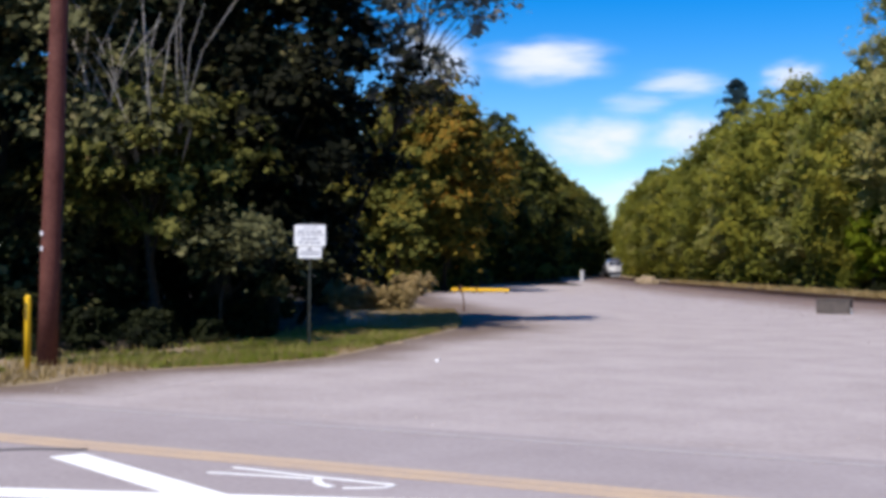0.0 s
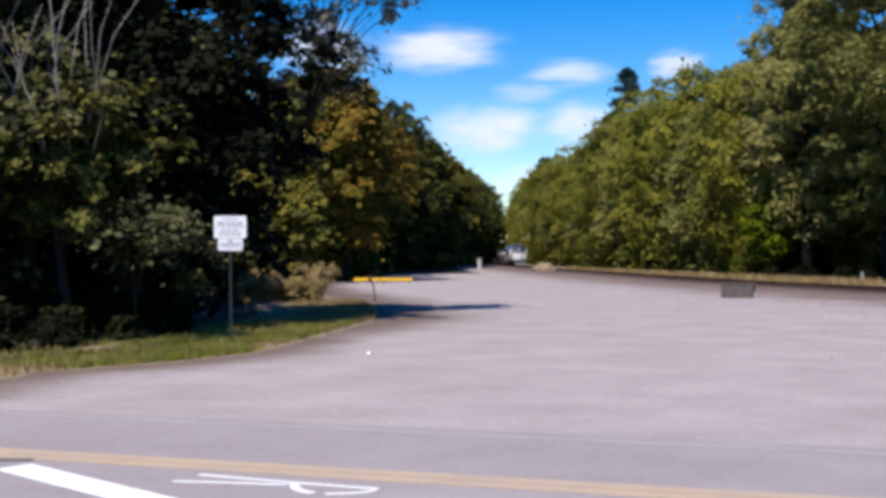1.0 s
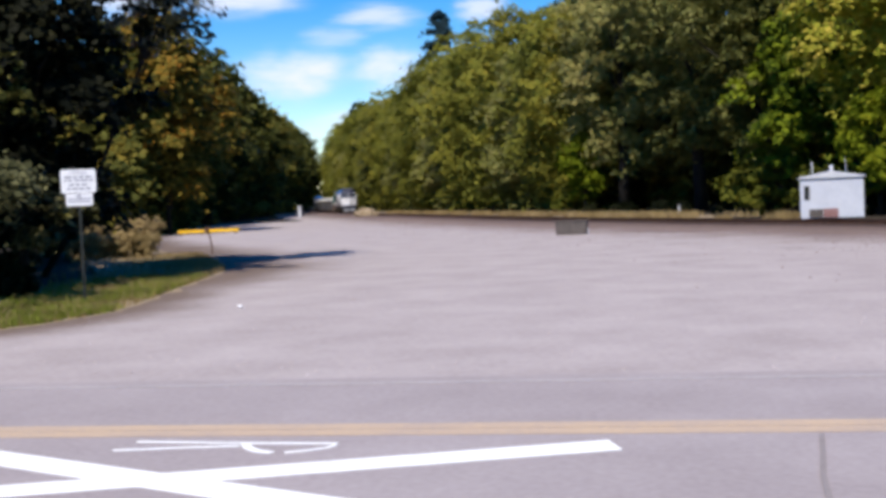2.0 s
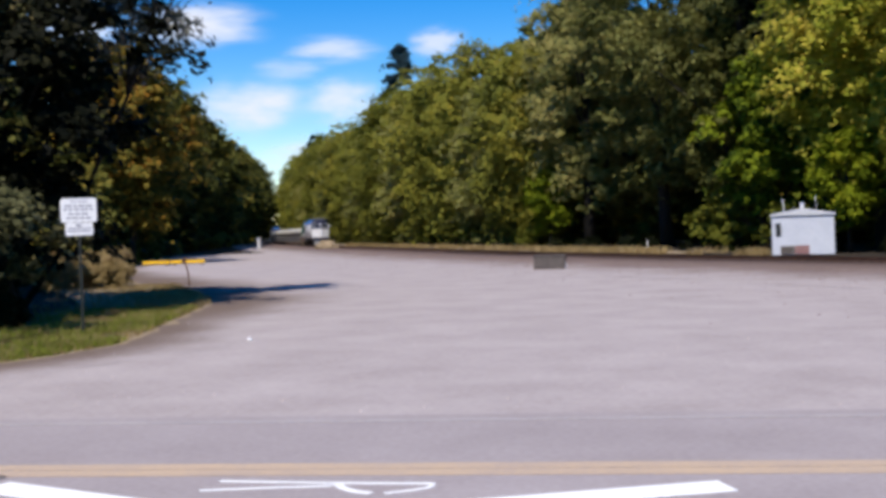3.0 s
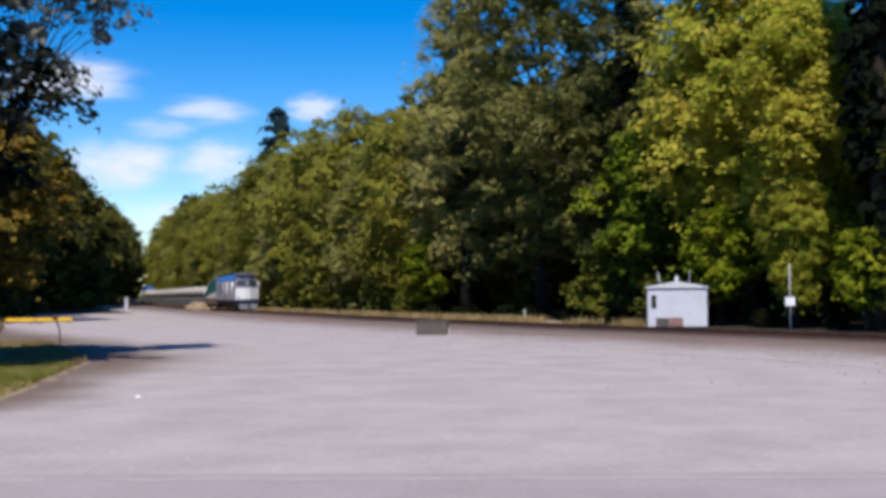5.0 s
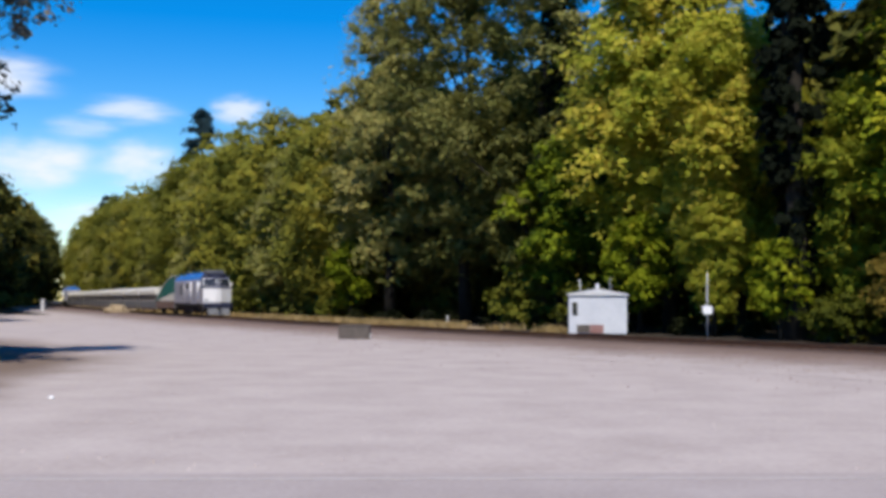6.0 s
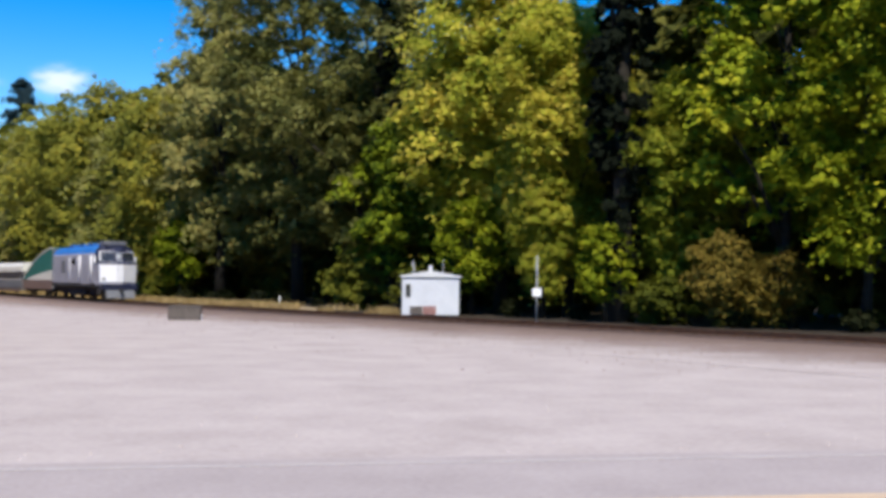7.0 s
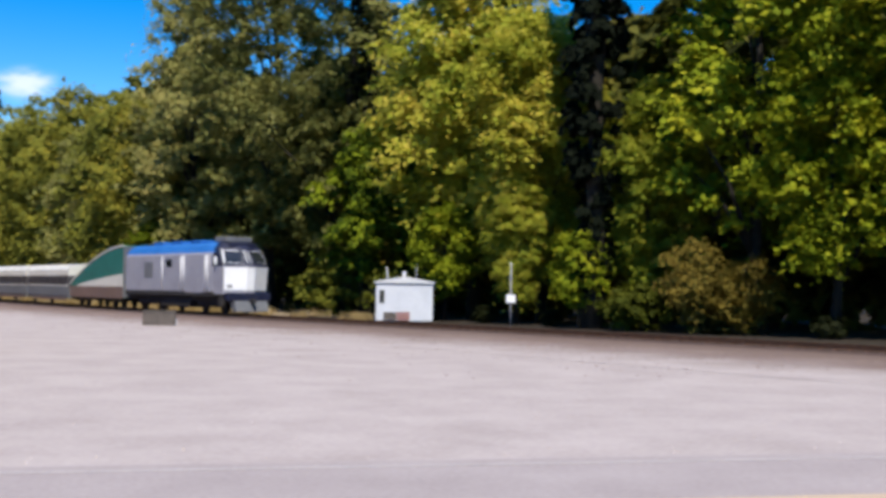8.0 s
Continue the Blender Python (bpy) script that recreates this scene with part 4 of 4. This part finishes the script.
# line-side marker sign
marker = thing("marker_sign", spin(12.2, 58.9, -0.2), "small white marker sign on a slim grey pole", "sign")
bm = bmesh.new()
tube(bm, [(0, 0, -0.1), (0, 0, 3.4)], [0.03, 0.022], 8)
part("pole", bm, CABIN_ROOF, marker)
part("plate", boxed((0.48, 0.03, 0.42), (0, -0.07, 1.48), 0.01), SIGN_WHITE, marker)
for x, y, h in ((0.2, 86.5, 0.8),):
    st = thing("stake", spin(x, y), "thin white stake in dry grass", "stake")
    part("rod", boxed((0.07, 0.05, h), (0, 0, h / 2 - 0.03), 0.008), SIGN_WHITE, st)
    part("cap", boxed((0.09, 0.07, 0.05), (0, 0, h), 0.01), SIGN_WHITE, st)
white_post = thing("relay_cabinet", spin(-60.0, 188.7, -0.3), "white line-side relay cabinet far along the railway", "cabinet")
part("body", boxed((0.5, 0.5, 1.8), (0, 0, 0.9), 0.04), CABIN_ROOF, white_post)
part("hood", boxed((0.6, 0.6, 0.12), (0, 0, 1.85), 0.03), CABIN_ROOF, white_post)

scrap = thing("litter", spin(-10.15, 22.2), "small crumpled white scrap of litter on the gravel", "litter")
bm = bmesh.new()
bmesh.ops.create_icosphere(bm, subdivisions=2, radius=0.055)
for v in bm.verts:
    v.co *= 1 + 0.5 * noise.noise(v.co * 20)
    v.co.z = max(v.co.z * 0.5, -0.03) + 0.03
part("paper", bm, SIGN_WHITE, scrap)
mound = thing("dirt_mound", spin(-43.5, 168), "low mound of tan dirt beside the railway", "mound")
bm = bmesh.new()
bmesh.ops.create_uvsphere(bm, u_segments=18, v_segments=9, radius=1.0)
for v in bm.verts:
    n = 1 + 0.3 * noise.noise(v.co * 2.2)
    v.co = Vector((v.co.x * 1.8 * n, v.co.y * 1.5 * n, max(-0.05, v.co.z * 1.2 * n)))
part("heap", bm, DRY_EARTH, mound)

# ---- train ----
SILVER = material("brushed_silver", (0.29, 0.285, 0.34), (0.39, 0.385, 0.44), 0.7, 0.45, metal=0.2, fine=8)
ROOF_BLUE = material("roof_blue", (0.012, 0.10, 0.34), (0.03, 0.16, 0.46), 0.6, 0.5, fine=8)
NAVY = material("navy", (0.008, 0.01, 0.028), (0.02, 0.024, 0.055), 1, 0.5, fine=8)
CREAM = material("car_cream", (0.56, 0.53, 0.48), (0.70, 0.67, 0.61), 0.5, 0.4, fine=8)
BROWN = material("car_brown", (0.055, 0.048, 0.052), (0.09, 0.078, 0.08), 0.6, 0.45, fine=8)
RUST_BROWN = material("car_rust_brown", (0.13, 0.085, 0.07), (0.20, 0.13, 0.11), 0.6, 0.5, fine=8)
GREEN = material("car_green", (0.015, 0.11, 0.095), (0.03, 0.17, 0.14), 0.6, 0.4, fine=8)
SLATE = material("car_slate", (0.10, 0.105, 0.12), (0.16, 0.165, 0.18), 0.6, 0.45, fine=8)
UNDER = material("undercarriage", (0.015, 0.014, 0.016), (0.045, 0.04, 0.04), 2, 0.8, fine=12)
SMOKED = material("smoked_window", (0.03, 0.028, 0.032), (0.05, 0.046, 0.05), 1, 0.3, fine=8)
LAMP = bpy.data.materials.new("headlamp")
LAMP.use_nodes = True
LAMP.node_tree.nodes["Principled BSDF"].inputs["Emission Color"].default_value = (1, 0.97, 0.9, 1)
LAMP.node_tree.nodes["Principled BSDF"].inputs["Emission Strength"].default_value = 25


def across(u, v, w):
    """Outline across the car (u sideways, v up), extruded along it."""
    return (w, u, v)


def along(u, v, w):
    """Outline along the car (u ahead, v up), extruded across it."""
    return (u, w, v)


def bogie(parent, x, gauge=1.5, r=0.5, base=2.7, axles=2):
    b = part("bogie", boxed((base + 1.0, 2.2, 0.42), (x, 0, 0.72), 0.06), UNDER, parent)
    for k in range(axles):
        ax = x + (k - (axles - 1) / 2) * base
        for y in (-gauge / 2, gauge / 2):
            bm = bmesh.new()
            tube(bm, [(ax, y - 0.07, r), (ax, y + 0.07, r)], [r, r], 18)
            part("wheel", bm, UNDER, b)
    for y in (-1.1, 1.1):
        part("side_frame", boxed((base + 0.7, 0.16, 0.36), (x, y, 0.62), 0.05), UNDER, b)
    return b


def locomotive(label):
    loco = thing("locomotive", Matrix(), label, "locomotive", "train")
    half = [(1.5, 1.25), (1.55, 1.4), (1.55, 3.75), (1.5, 3.9)]
    ring = half + [(-u, v) for u, v in reversed(half)]
    part("body", prism(bmesh.new(), ring, -16.2, -2.6, across), SILVER, loco)
    rr = [(1.5, 3.9), (1.3, 4.3), (0.8, 4.55), (0, 4.62)]
    part("roof", prism(bmesh.new(), rr + [(-u, v) for u, v in reversed(rr[:-1])], -16.2, -2.2, across), ROOF_BLUE, loco, "bright blue roof")
    # cab: plan narrows towards the front, upper front leans back
    bm = bmesh.new()
    lv = []
    for z, x_front, x_side, hw in ((1.25, -0.45, -1.15, 1.5), (3.0, -0.3, -1.05, 1.55), (3.1, -0.5, -1.25, 1.55), (4.12, -1.25, -1.9, 1.45), (4.58, -1.9, -2.3, 1.1)):
        lv.append([bm.verts.new(p) for p in ((-2.6, -hw, z), (x_side, -hw, z), (x_front, -0.18 * hw, z), (x_front, 0.18 * hw, z), (x_side, hw, z), (-2.6, hw, z))])
    for k in range(5):
        bm.faces.new((lv[0][k], lv[0][k + 1], lv[1][k + 1], lv[1][k]))
    hood = bmesh.new()
    up = [[hood.verts.new(v.co) for v in ring] for ring in lv[1:]]
    for a, b in zip(up, up[1:]):
        for k in range(5):
            hood.faces.new((a[k], a[k + 1], b[k + 1], b[k]))
    hood.faces.new(up[-1])
    for ring in lv[2:]:
        for v in ring:
            bm.verts.remove(v)
    for m in (bm, hood):
        bmesh.ops.recalc_face_normals(m, faces=m.faces)
    cab = part("cab", bm, SILVER, loco)
    part("windscreen_hood", hood, NAVY, cab, "dark blue band round the windscreens")
    for side in (-1, 1):
        bm = bmesh.new()
        o = 0.02
        q = [(-1.125 + o, side * 1.49, 1.5), (-0.43 + o, side * 0.285, 1.5), (-0.307 + o, side * 0.285, 2.94), (-1.04 + o, side * 1.535, 2.94)]
        a = [bm.verts.new(p) for p in q]
        b = [bm.verts.new((p[0] + 0.02, p[1], p[2])) for p in q]
        bm.faces.new(a)
        bm.faces.new(b[::-1])
        for k in range(4):
            bm.faces.new((a[k], a[(k + 1) % 4], b[(k + 1) % 4], b[k]))
        bmesh.ops.recalc_face_normals(bm, faces=bm.faces)
        part("nose_panel", bm, NOSE_WHITE, cab, "white nose panel")
        if side < 0:
            for k in range(2):
                part("number_bar", boxed((0.02, 0.11, 0.22), (-0.95 + 0.1 * k, -1.28 + 0.17 * k, 1.75), 0.0, Matrix.Rotation(radians(-31), 4, "Z")), NAVY, cab, "small dark numeral bar")
        for mat, name, x0, grow in ((NOSE_WHITE, "window_frame", 0.01, 0.045), (DARK_GLASS, "windscreen", 0.03, 0.0)):
            bm = bmesh.new()
            q = [(-1.17, 1.42, 3.22), (-0.65, 0.16, 3.22), (-1.19, 0.16, 3.98), (-1.68, 1.34, 3.98)]
            c = [sum(p[n] for p in q) / 4 for n in range(3)]
            vs = []
            for p in q:
                d = [p[n] - c[n] for n in range(3)]
                f = 1 + grow / 0.6
                vs.append(bm.verts.new((c[0] + d[0] * f + x0 + 0.05, side * (c[1] + d[1] * f), c[2] + d[2] * f)))
            vb = [bm.verts.new((v.co.x - 0.08, v.co.y, v.co.z)) for v in vs]
            bm.faces.new(vs)
            bm.faces.new(vb[::-1])
            for k in range(4):
                bm.faces.new((vs[k], vs[(k + 1) % 4], vb[(k + 1) % 4], vb[k]))
            bmesh.ops.recalc_face_normals(bm, faces=bm.faces)
            part(name, bm, mat, cab)
        part("side_window", boxed((0.7, 0.03, 0.6), (-2.2, side * 1.555, 3.3), 0.02), DARK_GLASS, cab)
        part("mirror", boxed((0.1, 0.16, 0.5), (-1.95, side * 1.68, 3.35), 0.03), NOSE_WHITE, cab)
        for x in (-3.1, -3.45, -6.6, -7.0, -9.9):
            bm = bmesh.new()
            tube(bm, [(x, side * 1.62, 1.45), (x, side * 1.62, 3.7)], [0.034, 0.034], 8)
            part("handrail", bm, NOSE_WHITE, loco, "white handrail")
        part("side_door", boxed((0.85, 0.03, 2.1), (-3.95, side * 1.56, 2.4), 0.02), SILVER, loco)
        part("side_window", boxed((1.0, 0.03, 0.5), (-9.0, side * 1.56, 3.25), 0.02), DARK_GLASS, loco)
        part("grille", boxed((1.4, 0.03, 1.1), (-12.3, side * 1.56, 2.8), 0.02), SLATE, loco, "dark louvred grille")
        part("roller_door", boxed((2.3, 0.03, 2.2), (-5.2, side * 1.555, 2.4), 0.02), SILVER, loco)
        part("sill", boxed((13.8, 0.12, 0.32), (-9.3, side * 1.5, 1.24), 0.03), UNDER, loco)
        part("step", boxed((0.5, 0.25, 0.7), (-1.6, side * 1.35, 0.85), 0.03), UNDER, loco)
        part("headlamp", boxed((0.06, 0.22, 0.2), (-0.62, side * 0.22, 2.98), 0.03), LAMP, cab, "lit headlamp")
    part("nose_strip", boxed((0.04, 0.5, 1.44), (-0.355, 0, 2.22), 0.005, Matrix.Rotation(0.085, 4, "Y")), NOSE_WHITE, cab, "white nose panel")
    part("number_board", boxed((0.05, 1.9, 0.3), (-1.6, 0, 4.36), 0.02), NAVY, cab)
    part("roof_box", boxed((1.5, 1.9, 0.32), (-2.75, 0, 4.74), 0.06), SLATE, loco, "dark air-conditioning box")
    for x in (-6.5, -9.5, -12.5):
        part("fan_housing", boxed((1.6, 1.6, 0.2), (x, 0, 4.66), 0.05), ROOF_BLUE, loco)
    part("bumper", boxed((0.7, 2.9, 0.5), (-0.75, 0, 1.1), 0.06), NAVY, loco, "navy anticlimber")
    bm = prism(bmesh.new(), [(-0.3, 0.85), (-0.05, 0.2), (-0.5, 0.14), (-1.0, 0.85)], -1.15, 1.15, along)
    part("pilot", bm, SLATE, loco, "grey snowplough pilot")
    part("coupler", boxed((0.6, 0.25, 0.25), (-0.1, 0, 0.85), 0.04), UNDER, loco)
    part("fuel_tank", boxed((4.6, 2.7, 0.8), (-8.4, 0, 0.72), 0.12), UNDER, loco)
    part("underframe", boxed((14.6, 2.5, 0.5), (-8.9, 0, 1.0), 0.05), UNDER, loco)
    bogie(loco, -3.6)
    bogie(loco, -13.0)
    return loco


def fin_car():
    car = thing("baggage_car", Matrix(), "train car with a swept green fin over cream and brown", "train car", "train")
    top = [(-12.0 + 11.7 * k / 14, 1.75 + (4.58 - 1.75) * (1 - (1 - k / 14) ** 1.75)) for k in range(15)]
    part("body", prism(bmesh.new(), [(-12.0, 0.75), (-0.3, 0.75)] + top[::-1], -1.42, 1.42, along), GREEN, car)
    for side in (-1, 1):
        y = side * 1.42
        low = [(-10.5 + 10.2 * k / 14, 1.6 + 0.95 * (k / 14) ** 0.75) for k in range(15)]
        bm = prism(bmesh.new(), [(-10.5, 1.59), (-0.3, 1.59)] + low[:0:-1], y, y + side * 0.015, along)
        part("cream_panel", bm, CREAM, car, "cream crescent panel")
        bm = prism(bmesh.new(), [(-12.0, 0.72), (-0.3, 0.72), (-0.3, 1.6), (-12.0, 1.6)], y, y + side * 0.02, along)
        part("lower_panel", bm, RUST_BROWN, car, "rust-brown lower panel")
        bm = prism(bmesh.new(), [(u, v - 0.05) for u, v in top] + [(u, v + 0.07) for u, v in top[::-1]], y - side * 0.1, y + side * 0.04, along)
        part("edge_stripe", bm, CREAM, car, "pale edge stripe")
    bm = prism(bmesh.new(), [(u, v + 0.01) for u, v in top] + [(u, v + 0.04) for u, v in top[::-1]], -1.3, 1.3, along)
    part("fin_top", bm, GREEN, car)
    bogie(car, -2.5, base=1.8, r=0.42)
    bogie(car, -10.2, base=1.6, r=0.42)
    part("end_wall", boxed((0.06, 2.86, 3.75), (-0.26, 0, 2.65), 0.02), SLATE, car)
    part("buffer", boxed((0.4, 1.8, 2.0), (-0.06, 0, 2.0), 0.05), UNDER, car)
    return car


def coach():
    car = thing("passenger_car", Matrix(), "low passenger car with a cream roof and dark window band", "train car", "train")
    L = 12.7
    lowr = [(1.40, 0.55), (1.46, 0.8), (1.46, 1.62)]
    part("lower_body", prism(bmesh.new(), lowr + [(-u, v) for u, v in reversed(lowr)], -L, -0.25, across), SLATE, car, "slate lower side")
    mid = [(1.46, 1.62), (1.46, 2.42)]
    part("window_band", prism(bmesh.new(), mid + [(-u, v) for u, v in reversed(mid)], -L, -0.25, across), BROWN, car, "dark brown window band")
    up = [(1.46, 2.42), (1.44, 2.9), (1.25, 3.2), (0.7, 3.36), (0, 3.4)]
    part("roof", prism(bmesh.new(), up + [(-u, v) for u, v in reversed(up[:-1])], -L, -0.25, across), CREAM, car, "cream roof and upper side")
    for side in (-1, 1):
        for k in range(6):
            part("window", boxed((1.4, 0.02, 0.5), (-1.6 - k * 1.9, side * 1.455, 2.02), 0.008), SMOKED, car)
        part("stripe", boxed((L - 0.3, 0.02, 0.09), (-L / 2, side * 1.465, 1.6)), CREAM, car, "thin pale stripe")
        part("skirt", boxed((L - 2.4, 0.06, 0.2), (-L / 2, side * 1.38, 0.5), 0.02), RUST_BROWN, car)
        bm = bmesh.new()
        tube(bm, [(-L - 0.1, side * 0.75 - 0.06, 0.4), (-L - 0.1, side * 0.75 + 0.06, 0.4)], [0.4, 0.4], 16)
        part("wheel", bm, UNDER, car)
    part("gangway", boxed((0.45, 1.9, 2.4), (-L - 0.2, 0, 1.9), 0.04), UNDER, car)
    part("axle_frame", boxed((0.9, 1.9, 0.3), (-L - 0.1, 0, 0.6), 0.04), UNDER, car)
    return car


TRAIN = [(locomotive("silver locomotive with a blue roof and white nose"), 0.0, 1)]
TRAIN.append((fin_car(), 16.5, 1))
one = coach()
for k in range(10):
    TRAIN.append((one if k == 0 else copy_thing(one, Matrix()), 28.7 + 13.1 * k, 1))
TRAIN.append((copy_thing(TRAIN[0][0], Matrix()), 28.7 + 131 + 16.4, -1))
TRAIN[-1][0]["label"] = "silver rear locomotive with a blue roof, facing backward"

# ---- clouds ----
def cloud(az, el, wide, high, seed, dense):
    """A far bank of thin cloud: a curved sheet whose cover thins out towards its ragged edge."""
    m = bpy.data.materials.new("cloud")
    m.use_nodes = True
    nt = m.node_tree
    nt.nodes.remove(nt.nodes["Principled BSDF"])
    out = nt.nodes["Material Output"]
    em, tr, mx = nt.nodes.new("ShaderNodeEmission"), nt.nodes.new("ShaderNodeBsdfTransparent"), nt.nodes.new("ShaderNodeMixShader")
    em.inputs[0].default_value, em.inputs[1].default_value = (0.86, 0.9, 1.0, 1), 1.0
    tc, no, gr = nt.nodes.new("ShaderNodeTexCoord"), nt.nodes.new("ShaderNodeTexNoise"), nt.nodes.new("ShaderNodeTexGradient")
    gr.gradient_type = "SPHERICAL"
    no.inputs["Scale"].default_value, no.inputs["Detail"].default_value = 1.6, 6
    mp = nt.nodes.new("ShaderNodeMapping")
    mp.inputs["Location"].default_value = (seed * 3.7, seed, 0)
    mp.inputs["Scale"].default_value = (0.9, 1.3, 1)
    nt.links.new(tc.outputs["UV"], gr.inputs[0])
    nt.links.new(tc.outputs["UV"], mp.inputs[0])
    nt.links.new(mp.outputs[0], no.inputs[0])
    add = nt.nodes.new("ShaderNodeMath")
    add.operation = "MULTIPLY_ADD"
    nt.links.new(no.outputs[0], add.inputs[0])
    add.inputs[1].default_value = 1.5
    nt.links.new(gr.outputs[0], add.inputs[2])
    mr = nt.nodes.new("ShaderNodeMapRange")
    mr.interpolation_type = "SMOOTHSTEP"
    mr.inputs[1].default_value, mr.inputs[2].default_value, mr.inputs[4].default_value = 0.7, 1.75, dense
    nt.links.new(add.outputs[0], mr.inputs[0])
    edge = nt.nodes.new("ShaderNodeMapRange")
    edge.interpolation_type = "SMOOTHSTEP"
    edge.inputs[1].default_value, edge.inputs[2].default_value = 0.0, 0.65
    nt.links.new(gr.outputs[0], edge.inputs[0])
    mul = nt.nodes.new("ShaderNodeMath")
    mul.operation = "MULTIPLY"
    nt.links.new(mr.outputs[0], mul.inputs[0])
    nt.links.new(edge.outputs[0], mul.inputs[1])
    nt.links.new(mul.outputs[0], mx.inputs[0])
    nt.links.new(tr.outputs[0], mx.inputs[1])
    nt.links.new(em.outputs[0], mx.inputs[2])
    nt.links.new(mx.outputs[0], out.inputs[0])
    R, n = 2600.0, 8
    bm = bmesh.new()
    uv = bm.loops.layers.uv.new("UVMap")
    grid = {}
    for i in range(n + 1):
        for j in range(n + 1):
            a, e = radians(az + wide * (i / n - 0.5)), radians(el + high * (j / n - 0.5))
            grid[i, j] = bm.verts.new((R * math.sin(a) * math.cos(e) - 3, R * math.cos(a) * math.cos(e), R * math.sin(e)))
    for i in range(n):
        for j in range(n):
            f = bm.faces.new((grid[i, j], grid[i + 1, j], grid[i + 1, j + 1], grid[i, j + 1]))
            for l, (p, q) in zip(f.loops, ((i, j), (i + 1, j), (i + 1, j + 1), (i, j + 1))):
                l[uv].uv = (2 * p / n - 1, 2 * q / n - 1)
    ob = part("backdrop_cloud", bm, m)
    ob.visible_shadow = False
    return tagged(ob, "thin white fair-weather cloud in a blue sky", "cloud", "clouds", kind="structure")


for n, c in enumerate(((-19.3, 10.3, 9.0, 3.2, 0.95), (-25, 10.2, 7, 4.5, 0.8), (-12.8, 9.1, 6.5, 1.9, 0.7), (-7.7, 9.3, 4.2, 2.2, 0.75), (-17.0, 6.4, 8.0, 4.0, 0.95), (-12.4, 6.6, 5.5, 3.4, 0.8), (-14.0, 4.1, 7.0, 2.2, 0.6), (-17, 3.2, 5, 2.5, 0.4), (-15, 8.2, 5, 1.6, 0.4))):
    cloud(*c[:4], n + 1, c[4])


# ---- what moves ----
def motions():
    """The train runs along the line at an even speed."""
    s_front = track_s(-1.0, 73.3) + 0.8
    for ob, back, facing in TRAIN:
        rows = []
        for k in range(17):
            t = k * 0.5
            s = s_front - 27.4 * (8.0 - t) - back
            length = 12.0
            p, _ = on_track(s)
            q, _ = on_track(s - length * facing)
            a = math.atan2((p - q).y, (p - q).x)
            rows.append((t, Matrix.Translation((p.x, p.y, RAIL_TOP)) @ Matrix.Rotation(a, 4, "Z")))
        walk(ob, rows)


motions()
